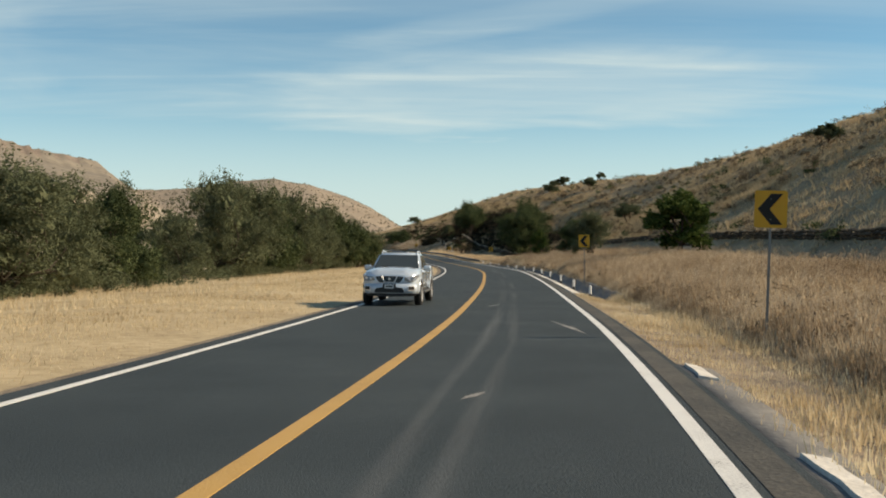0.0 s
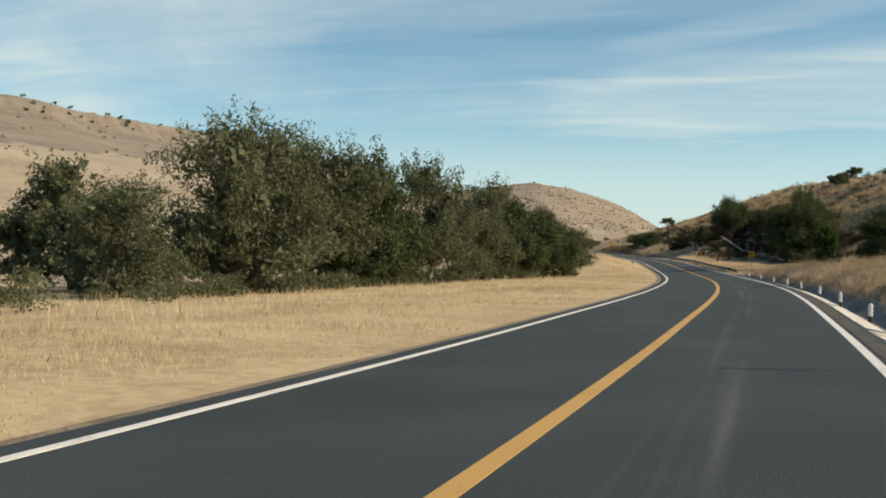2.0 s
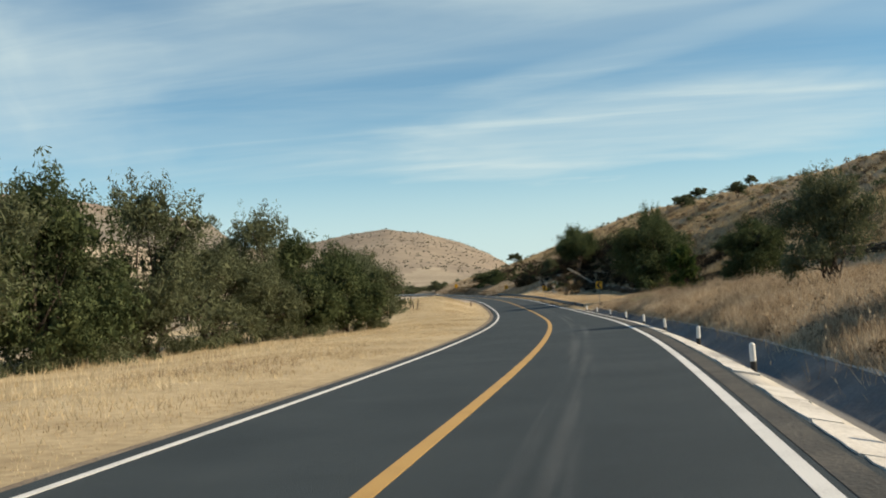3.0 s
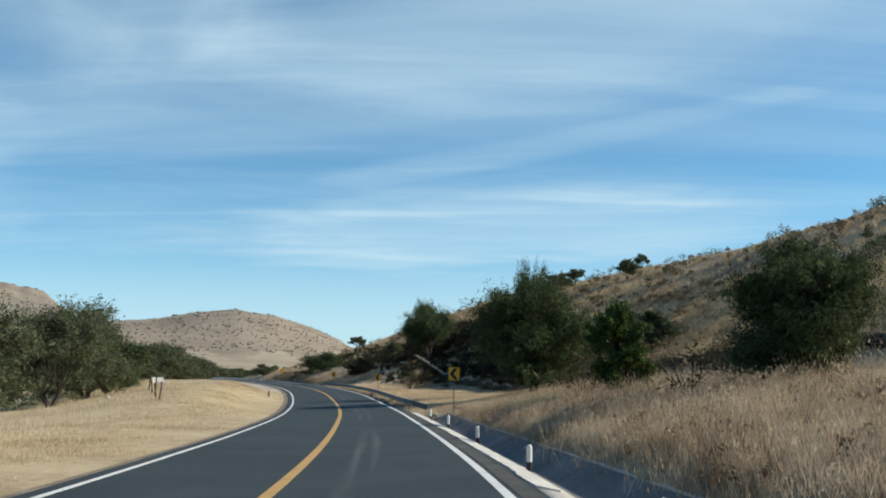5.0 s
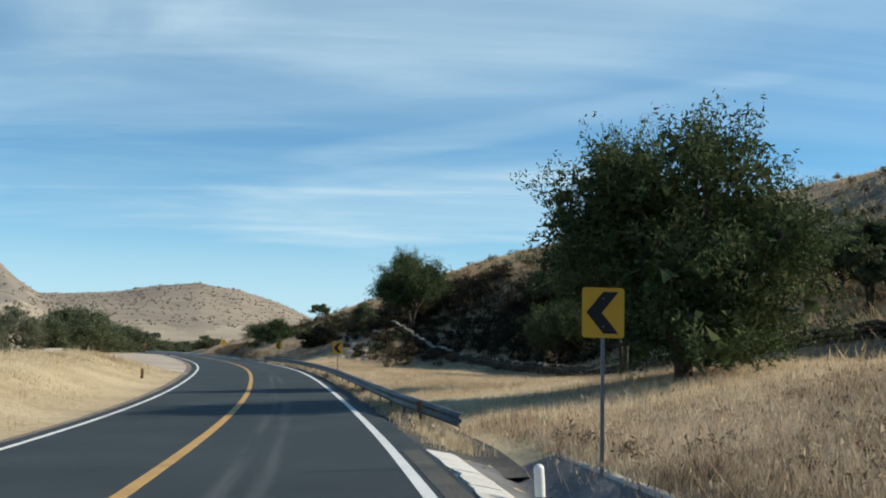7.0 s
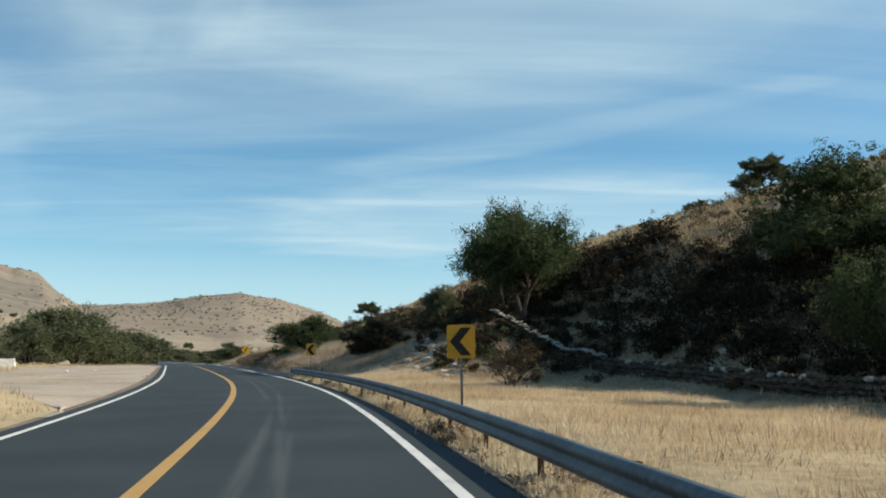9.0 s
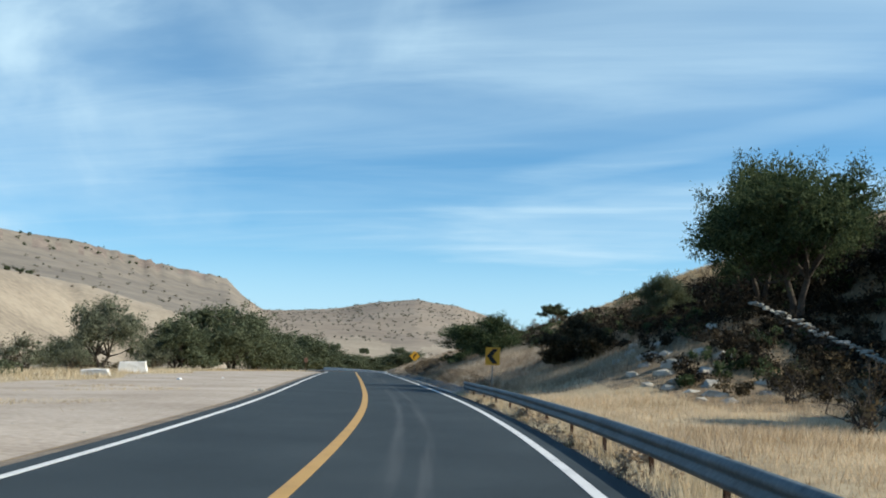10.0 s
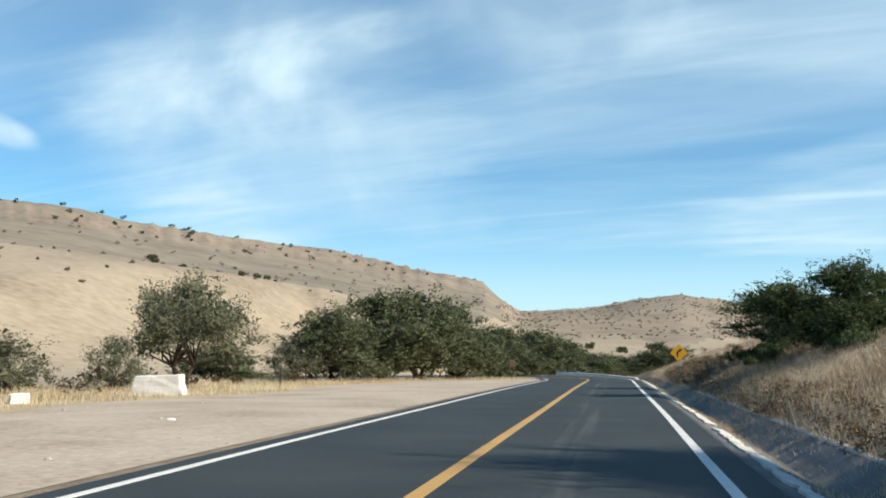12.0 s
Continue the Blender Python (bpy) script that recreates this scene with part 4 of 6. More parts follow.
# ------------------------------------------------------------------ grass, weeds, scrub
def blades(name, seed, n, s0, s1, d_of, h0, h1, width, mat, label, category, keep=None, lean=0.45, clump=0.0, heads=0.0):
    rng = np.random.default_rng(seed)
    s = rng.uniform(s0, s1, n)
    d = d_of(rng.uniform(0, 1, n), s)
    if clump:
        k = n // 9
        cs, cd = s[:k], d[:k]
        pick = rng.integers(0, k, n)
        s, d = cs[pick] + rng.normal(0, clump, n), cd[pick] + rng.normal(0, clump, n)
    if keep is not None:
        ok = keep(s, d, rng.uniform(0, 1, n))
        s, d = s[ok], d[ok]
    n = len(s)
    x, y, z = ground(s, d)
    patch = 0.74 + 0.46 * bumps(s, d, 0.35, seed)
    h = rng.uniform(h0, h1, n) * patch * np.where(d < 0, np.interp(-d, [4.3, 5.2, 8], [0.3, 0.6, 1.0]), np.interp(d, [4.3, 6, 7.5], [0.6, 0.8, 1.0]))
    a, t = rng.uniform(0, 2 * math.pi, n), rng.uniform(0, 2 * math.pi, n)
    w = width * rng.uniform(0.5, 1.3, n) / 2
    p = np.stack([x, y, z - 0.04], 1)
    side = np.stack([np.cos(a) * w, np.sin(a) * w, 0 * w], 1)
    tip = p + np.stack([np.cos(t) * lean * h * rng.uniform(0.1, 1, n), np.sin(t) * lean * h * rng.uniform(0.1, 1, n), h], 1)
    v = np.stack([p - side, p + side, tip], 1).reshape(-1, 3)
    f = np.arange(3 * n).reshape(-1, 3)
    if heads:
        m = rng.uniform(0, 1, n) < heads
        q = tip[m]
        k = len(q)
        e = rng.normal(size=(k, 3)) * 0.012
        g = rng.normal(size=(k, 3)) * 0.014
        v2 = np.stack([q + e, q + g + (0, 0, 0.05), q - e - (0, 0, 0.04)], 1).reshape(-1, 3)
        f = np.concatenate([f, np.arange(3 * k).reshape(-1, 3) + len(v)])
        v = np.concatenate([v, v2])
    ob = new(name, fast_mesh(name, v, f, mat))
    return tagged(ob, label, category, kind="stuff")


def shade_gap(s, d, u):
    """Grass is thinned where the dark brush carries the shade above the wall."""
    return ~((s > 190) & (s < 258) & (d < 31)) | (u < 0.3)


blades("dry_grass", 1, 150000, -40, 192, lambda u, s: -4.35 - 9.0 * u ** 1.15, 0.08, 0.30, 0.022, M["straw"], "blond dry grass on the verge", "grass", lean=0.85)
blades("brown_grass", 22, 26000, 60, 192, lambda u, s: -6.2 - 10 * u, 0.12, 0.36, 0.02, M["weeds"], "brown dead weeds in patches on the blond verge", "weeds", keep=lambda s, d, u: bumps(s, d * 2.2, 0.16, 3.0) > 0.33, lean=0.9)
blades("dry_grass", 2, 28000, -40, 200, lambda u, s: -12 - 22 * u, 0.25, 0.6, 0.04, M["straw"], "dry grass under the roadside trees", "grass")
blades("tall_weeds", 3, 128000, -35, 141, lambda u, s: 6.3 + 10.5 * u ** 1.2, 0.25, 1.05, 0.014, M["weeds"], "tall brown dry weeds on the bank", "weeds", clump=0.3, heads=0.3, lean=0.9)
blades("pale_grass", 12, 80000, -35, 141, lambda u, s: 6.6 + 10 * u, 0.35, 0.9, 0.012, M["grey_straw"], "pale wispy grass among the brown weeds", "grass", keep=lambda s, d, u: bumps(s, d, 0.45, 4.0) > 0.1, lean=0.8)
blades("green_grass", 13, 5000, 119.4, 121.8, lambda u, s: 7.8 + 1.5 * u, 0.5, 0.95, 0.022, M["green_straw"], "yellow-green grass tuft among brown weeds", "grass", lean=0.8)
blades("dry_grass", 4, 42000, -35, 145, lambda u, s: 6.25 + 1.3 * u, 0.15, 0.5, 0.03, M["weeds"], "short brown grass along the gutter", "grass")
blades("dry_grass", 5, 145000, 140, 228, lambda u, s: 5.0 + 16.6 * u, 0.12, 0.42, 0.02, M["tan_straw"], "tan dry grass in the field behind the guardrail", "grass", lean=0.85)
blades("brown_grass", 24, 22000, 140, 228, lambda u, s: 5.6 + 15 * u, 0.2, 0.6, 0.018, M["weeds"], "brown dead weeds in patches through the field", "weeds", keep=lambda s, d, u: bumps(s, d * 1.6, 0.22, 5.0) > 0.1, clump=0.35, lean=0.8)
blades("tall_weeds", 6, 70000, 228, 345, lambda u, s: 6.35 + 13 * u, 0.25, 0.75, 0.022, M["weeds"], "brown weeds and dry grass beside the gutter", "weeds", clump=0.35, heads=0.05, lean=0.7)
blades("bank_grass", 23, 46000, 231, 310, lambda u, s: 6.6 + 15 * u, 0.18, 0.6, 0.03, M["weeds"], "brown bunch grass on the slope above the gutter", "grass", clump=0.3, lean=1.0)
blades("pale_grass", 14, 40000, 236, 345, lambda u, s: 6.3 + 7 * u ** 1.3, 0.25, 0.7, 0.016, M["grey_straw"], "pale wispy grass above the gutter", "grass", lean=1.0)
blades("hill_grass", 10, 52000, -60, 330, lambda u, s: 33 + 33 * u, 0.3, 0.75, 0.13, M["hill_straw"], "golden bunch grass high on the hillside", "grass", clump=0.5, lean=1.1)
blades("dry_grass", 11, 30000, -40, 15, lambda u, s: np.where(s < -15, 4.5, 4.3) + 1.9 * u, 0.12, 0.4, 0.025, M["straw"], "dry grass along the asphalt edge", "grass", clump=0.15)
blades("hill_grass", 7, 70000, -60, 420, lambda u, s: 19 + 46 * u, 0.25, 0.7, 0.095, M["hill_straw"], "dry brown bunch grass on the hillside", "grass", keep=shade_gap, clump=0.35, lean=1.1)


blades("hill_grass", 25, 42000, 10, 150, lambda u, s: 23 + 38 * u, 0.3, 0.75, 0.10, M["hill_straw"], "golden bunch grass covering the hillside", "grass", clump=0.8, lean=0.9)
blades("hill_grass", 15, 60000, 170, 330, lambda u, s: 29 + 17 * u, 0.3, 0.75, 0.11, M["hill_straw"], "tan bunch grass above the dark bank", "grass", clump=0.45, lean=1.0)


blades("bank_grass", 16, 45000, 172, 300, lambda u, s: 22 + 11 * u, 0.4, 0.95, 0.055, M["weeds"], "brown dry grass between the dark brush", "grass", keep=shade_gap, clump=0.4, lean=0.7)


blades("bank_grass", 17, 26000, 168, 226, lambda u, s: 22.3 + 4.2 * u, 0.25, 0.65, 0.04, M["tan_straw"], "tan dry grass behind the stone wall", "grass", lean=0.8)


blades("bank_grass", 19, 42000, 88, 176, lambda u, s: 22.3 + 14 * u, 0.4, 1.0, 0.05, M["hill_straw"], "tan dry grass above the stone wall", "grass", clump=0.4, lean=1.1)


def beyond_gravel(s, d, u):
    edge = -5.0 - 11.0 * smooth(188, 232, s) * (1 - smooth(310, 332, s)) + 1.2 * np.sin(s * 0.21)
    return d < edge + 0.9 * (u - 0.5)


blades("dry_grass", 8, 62000, 186, 350, lambda u, s: -4.6 - 34 * u ** 1.3, 0.2, 0.6, 0.045, M["straw"], "pale dry grass behind the lay-by", "grass", keep=beyond_gravel)
blades("gutter_tufts", 20, 14000, 233, 316, lambda u, s: 4.75 + 1.6 * u, 0.08, 0.35, 0.018, M["tan_straw"], "dry tufts and litter of grass in the gutter", "grass", clump=0.10, lean=1.1)
blades("edge_tufts", 9, 30000, 138, 233, lambda u, s: 4.4 + 0.9 * u, 0.2, 0.62, 0.025, M["straw"], "grass tufts growing under the guardrail", "grass", clump=0.12)


def scrub(name, seed, spots, size, leaves, leaf, mat, label, category="scrub"):
    """Many low bushes in one mesh, each a cluster of leaf clumps; spots: x, y, z and radius."""
    rng = np.random.default_rng(seed)
    cs, rs = [], []
    for x, y, z, r in spots:
        for q in range(5):
            cs.append((x + rng.normal() * r * 0.45, y + rng.normal() * r * 0.45, z + abs(rng.normal()) * r * 0.4 + r * 0.2))
            rs.append(r * rng.uniform(0.35, 0.6))
    v, f = leaf_cloud(rng, cs, rs, leaves, leaf)
    return tagged(new(name, fast_mesh(name, v, f, mat)), label, category, kind="stuff")


def hill_spots(seed, n, s0, s1, d0, d1, r0, r1, low_end=None):
    """Spots on the hillside; low_end: a function of s for the least d."""
    rng = np.random.default_rng(seed)
    s, d = rng.uniform(s0, s1, n), rng.uniform(d0, d1, n)
    r = rng.uniform(r0, r1, n)
    if low_end is not None:
        ok = d > low_end(s)
        s, d, r = s[ok], d[ok], r[ok]
    x, y, z = ground(s, d)
    return list(zip(x, y, z, r))


def dark_foot(s):
    return np.interp(s, [172, 194, 204, 222, 232], [27.5, 26.5, 23.6, 23.2, 22.6])


scrub("dry_scrub", 21, hill_spots(21, 420, -40, 340, 21, 64, 0.4, 1.2), 1, 60000, 0.11, M["brown_brush"], "dry grey-brown scrub on the hillside")
scrub("dry_scrub", 39, hill_spots(39, 280, 85, 235, 22, 58, 0.4, 1.1), 1, 36000, 0.11, M["brown_brush"], "brown dry bushes on the slope above the wall")
scrub("green_scrub", 22, hill_spots(22, 150, -40, 340, 22, 66, 0.5, 1.5), 1, 34000, 0.12, M["leaf_deep"], "dark green scrub on the hillside")
scrub("dark_scrub", 26, hill_spots(26, 760, 172, 264, 22.8, 31.5, 0.6, 1.4, dark_foot), 1, 88000, 0.13, M["shade_dark_brush"], "dense dark brush with the bank's shade put into its colour")
scrub("dry_brush", 27, hill_spots(27, 330, 172, 300, 22, 46, 0.3, 0.9), 1, 46000, 0.10, M["brown_brush"], "dry brown brush on the shaded bank")
scrub("dark_scrub", 41, hill_spots(41, 230, 190, 218, 22.8, 31.5, 0.6, 1.3), 1, 40000, 0.125, M["shade_dark_brush"], "dense dark brush above the wall, shade put into its colour")
scrub("bank_brush", 28, hill_spots(28, 250, 222, 300, 13, 25, 0.35, 0.8), 1, 42000, 0.10, M["shade_dark_brush"], "dark tangled brush on the rocky bank, colour deepened for shade")
scrub("bank_brush", 45, hill_spots(45, 380, 219, 264, 15.8, 24, 0.45, 1.0), 1, 62000, 0.10, M["shade_dark_brush"], "dense dark brush below the acacias, colour deepened for shade")
scrub("bank_bushes", 29, hill_spots(29, 130, 222, 300, 13, 25, 0.35, 0.8), 1, 26000, 0.11, M["leaf_deep"], "dark green brush on the rocky bank")
scrub("bank_scrub", 23, hill_spots(23, 120, 208, 330, 12, 26, 0.3, 0.75), 1, 26000, 0.09, M["scrub"], "dark dry brush on the rocky bank")
scrub("weed_heads", 43, hill_spots(43, 2600, -35, 141, 6.6, 17, 0.16, 0.5), 1, 74000, 0.033, M["weeds"], "feathery tan seed heads over the dry weeds", "weeds")
scrub("weed_heads", 44, hill_spots(44, 900, 236, 330, 6.8, 15, 0.16, 0.45), 1, 40000, 0.035, M["grey_straw"], "feathery pale seed heads above the gutter", "weeds")
scrub("thicket", 47, hill_spots(47, 34, 264, 289, 8.8, 13, 0.6, 1.1), 1, 20000, 0.09, M["leaf_deep"], "dark green thicket at the foot of the low trees", "bushes")
scrub("gutter_brush", 48, hill_spots(48, 260, 235, 305, 6.35, 7.7, 0.16, 0.42), 1, 20000, 0.05, M["brown_brush"], "brown dead brush along the edge of the gutter")
scrub("bank_brush", 50, hill_spots(50, 90, 284, 318, 6.7, 9.6, 0.35, 0.8), 1, 20000, 0.07, M["brown_brush"], "brown dry bushes beside the bend")
# Stems darker than the weeds are added for the shade at their base.
scrub("weed_stems", 35, hill_spots(35, 900, -35, 141, 6.5, 17, 0.14, 0.36), 1, 36000, 0.055, M["brown_brush"], "brown dead weed stems, dark to suggest shade low in the weeds", "weeds")
scrub("weed_stems", 42, hill_spots(42, 120, 140, 231, 4.25, 5.3, 0.14, 0.34), 1, 9000, 0.045, M["weeds"], "brown dead weeds growing through the guardrail", "weeds")
scrub("verge_scrub", 24, hill_spots(24, 60, -20, 200, -30, -17, 0.4, 1.2), 1, 14000, 0.09, M["leaf_olive"], "low shrubs under the roadside trees")
scrub("verge_scrub", 46, hill_spots(46, 130, -18, 100, -27, -20.5, 0.5, 1.2), 1, 34000, 0.08, M["leaf_olive"], "olive undergrowth at the foot of the roadside trees")
HEDGE_LINE = ([-14, 40, 61, 79, 93, 104, 115], [-22.5, -22.5, -21.8, -20.8, -18.4, -15.0, -11.6])
rng = np.random.default_rng(49)
foot_s = np.r_[rng.uniform(-14, 38, 60), rng.uniform(56, 115.5, 130)]
foot_d = np.interp(foot_s, *HEDGE_LINE) - rng.uniform(-0.4, 2.6, 190)
scrub("hedge_foot", 49, list(zip(*ground(foot_s, foot_d), rng.uniform(0.5, 1.15, 190))), 1, 60000, 0.075, M["leaf_olive"], "dense olive undergrowth along the foot of the roadside trees")
scrub("verge_scrub", 51, hill_spots(51, 44, 212, 252, -31, -22.5, 0.8, 1.5), 1, 18000, 0.10, M["leaf_olive"], "olive bushes round the trees behind the lay-by")
scrub("field_scrub", 25, hill_spots(25, 46, 190, 340, -46, -21, 0.4, 1.3), 1, 12000, 0.11, M["scrub"], "grey dry shrubs behind the lay-by")


def far_spots(seed, n, az0, az1, r0, r1, b0, b1):
    rng = np.random.default_rng(seed)
    a, r = np.radians(rng.uniform(az0, az1, n)), rng.uniform(r0, r1, n)
    x, y = QX - np.sin(a) * r, QY + np.cos(a) * r
    z, w = country(x, y)
    ok = w > 0.9
    return list(zip(x[ok], y[ok], z[ok], rng.uniform(b0, b1, n)[ok]))


scrub("far_bushes", 31, far_spots(31, 1100, 0, 20, 680, 1430, 0.35, 1.6), 1, 24000, 0.6, M["hazed_far_bush"], "scattered bushes on the distant round hill", "bushes")
scrub("far_bushes", 32, far_spots(32, 300, 18, 62, 450, 1480, 0.7, 2.4), 1, 14000, 0.55, M["hazed_far_bush"], "scattered bushes on the distant mesa slope", "bushes")
scrub("slope_bushes", 34, far_spots(34, 90, 19, 62, 150, 420, 0.3, 1.2), 1, 4000, 0.3, M["brown_brush"], "small brown bushes scattered over the pale slope", "bushes")
def rim_spots(seed, n, az0, az1, u0, u1, r0, r1):
    rng = np.random.default_rng(seed)
    az = rng.uniform(az0, az1, n)
    a, r = np.radians(az), rim_distance(az) * rng.uniform(u0, u1, n)
    x, y = QX - np.sin(a) * r, QY + np.cos(a) * r
    return list(zip(x, y, country(x, y)[0], rng.uniform(r0, r1, n)))


scrub("rim_bushes", 36, rim_spots(36, 60, 20.5, 62, 0.835, 0.935, 1.5, 3.8), 1, 14000, 0.5, M["leaf_deep"], "dark bushes along the rim of the mesa", "bushes")
scrub("rim_bushes", 37, rim_spots(37, 34, 1, 19, 0.95, 1.01, 1.2, 2.2), 1, 4000, 0.5, M["hazed_far_bush"], "small bushes along the crest of the round hill", "bushes")
scrub("far_trees", 33, far_spots(33, 90, 2, 40, 230, 430, 1.0, 2.2), 1, 9000, 0.5, M["leaf_olive"], "small green trees in the valley beyond", "bushes")


# ------------------------------------------------------------------ signs and posts
def flat_shape(bm, pts, y0, y1):
    """A plate from an outline in x and z."""
    a = [bm.verts.new((x, y0, z)) for x, z in pts]
    b = [bm.verts.new((x, y1, z)) for x, z in pts]
    n = len(pts)
    bm.faces.new(a)
    bm.faces.new(b[::-1])
    for i in range(n):
        j = (i + 1) % n
        bm.faces.new((a[j], a[i], b[i], b[j]))
    return bm


def rounded(w, h, r, n=4):
    out = []
    for cx, cz, a0 in ((w / 2 - r, h / 2 - r, 0), (-w / 2 + r, h / 2 - r, 90), (-w / 2 + r, -h / 2 + r, 180), (w / 2 - r, -h / 2 + r, 270)):
        for k in range(n + 1):
            a = radians(a0 + 90 * k / n)
            out.append((cx + r * math.cos(a), cz + r * math.sin(a)))
    return out


def chevron_sign():
    """The plate faces -y; its centre is 2.05 m over the post's foot."""
    root = new("chevron_sign", None)
    bm = flat_shape(bmesh.new(), [(x, z + 2.05) for x, z in rounded(0.61, 0.72, 0.045)], 0.0, 0.004)
    bmesh.ops.recalc_face_normals(bm, faces=bm.faces)
    plate = part("plate", bm, M["sign_yellow"], root, "yellow sign plate")
    t, e = 0.30, 0.235
    chev = [(0.05 + 0.17, t), (0.05 - 0.05, t), (-e - 0.01, 0), (0.0, -t), (0.22, -t), (-0.02, 0)]
    bm = flat_shape(bmesh.new(), [(x, z + 2.05) for x, z in chev], -0.004, -0.001)
    bmesh.ops.recalc_face_normals(bm, faces=bm.faces)
    part("arrow", bm, M["sign_black"], plate, "black chevron arrow")
    bm = box(bmesh.new(), -0.025, 0.025, 0.006, 0.05, -0.4, 2.36)
    part("post", bm, M["galvanised"], root, "grey steel post")
    for z in (1.85, 2.25):
        bm = tube(bmesh.new(), (0, -0.008, z), (0, 0.0, z), 0.012, n=8)
        part("bolt", bm, M["galvanised"], plate)
    return tagged(root, "yellow and black left-pointing chevron road sign on a steel post", "road sign", "chevron signs")


sign = chevron_sign()
for i, (s, d, zc) in enumerate([(-10, 6.5, 2.48), (29, 5.8, 2.4), (134, 6.25, 2.2), (184, 5.3, 1.72), (225, 5.15, 1.72)]):
    x, y, z = at_road(s, d)
    m = pose(float(x), float(y), float(z) + zc - 2.05, 0, (1.5, -1, 0.5, -1.2, 1)[i], heading(s) - (14, 4, 4, 4, 18)[i])
    if i == 0:
        sign.matrix_basis = m
    else:
        copy_thing(sign, m)


def warning_sign():
    root = new("warning_sign", None)
    pts = [(x * math.cos(radians(45)) - z * math.sin(radians(45)), x * math.sin(radians(45)) + z * math.cos(radians(45)) + 2.2) for x, z in rounded(0.86, 0.86, 0.06)]
    bm = flat_shape(bmesh.new(), pts, 0, 0.004)
    bmesh.ops.recalc_face_normals(bm, faces=bm.faces)
    plate = part("plate", bm, M["sign_yellow"], root, "yellow diamond plate")
    arrow = [(-0.16, -0.30), (-0.04, -0.30), (-0.04, 0.0), (0.06, 0.10), (0.12, 0.04), (0.24, 0.26), (0.0, 0.26), (0.02, 0.19), (-0.16, 0.06)]
    bm = flat_shape(bmesh.new(), [(x, z + 2.2) for x, z in arrow], -0.004, -0.001)
    bmesh.ops.recalc_face_normals(bm, faces=bm.faces)
    part("arrow", bm, M["sign_black"], plate, "black bent arrow")
    part("post", box(bmesh.new(), -0.025, 0.025, 0.006, 0.05, -0.4, 2.7), M["galvanised"], root, "grey steel post")
    return tagged(root, "yellow diamond curve warning sign with black arrow", "road sign")


x, y, z = at_road(301, 6.6)
warning_sign().matrix_basis = pose(float(x), float(y), float(z) + 2.1 - 2.2, 0, 0, heading(301) + 4)


def plain_sign():
    root = new("small_sign", None)
    part("plate", flat_shape(bmesh.new(), [(x, z + 1.5) for x, z in rounded(0.45, 0.6, 0.03)], 0, 0.004), M["rust_steel"], root, "brown weathered back of a plate")
    part("post", box(bmesh.new(), -0.02, 0.02, 0.006, 0.045, -0.3, 1.7), M["rust_steel"], root)
    return tagged(root, "weathered brown small sign seen from behind on a post", "road sign")


x, y, z = ground(312, -6.2)
plain_sign().matrix_basis = pose(float(x), float(y), float(z), 0, 0, heading(300) + 10)


def delineator():
    root = new("delineator_post", None)
    bm = tube(bmesh.new(), (0, 0, -0.25), (0, 0, 0.19), 0.062, n=14)
    part("black_base", bm, M["post_black"], root, "black painted foot")
    bm = tube(bmesh.new(), (0, 0, 0.19), (0, 0, 0.50), 0.06, n=14, caps=False)
    bmesh.ops.create_uvsphere(bm, u_segments=14, v_segments=8, radius=0.06, matrix=Matrix.Translation((0, 0, 0.50)))
    part("white_top", bm, M["post_white"], root, "white painted rounded top", True)
    return tagged(root, "white concrete delineator post with a black foot beside the gutter", "road post", "delineator posts")


post = delineator()
for i, s in enumerate([13.5, 23.3, 34, 44.8, 55.5, 66.2, 77.5, 88, 99, 110, 121.3, 131.3]):
    x, y, z = ground(s, 4.78)
    m = pose(float(x), float(y), float(z) + 0.02, (-2, 1, 3, 0)[i % 4], (2, -3, 0, 1, -1)[i % 5], 0)
    if i == 0:
        post.matrix_basis = m
    else:
        copy_thing(post, m)


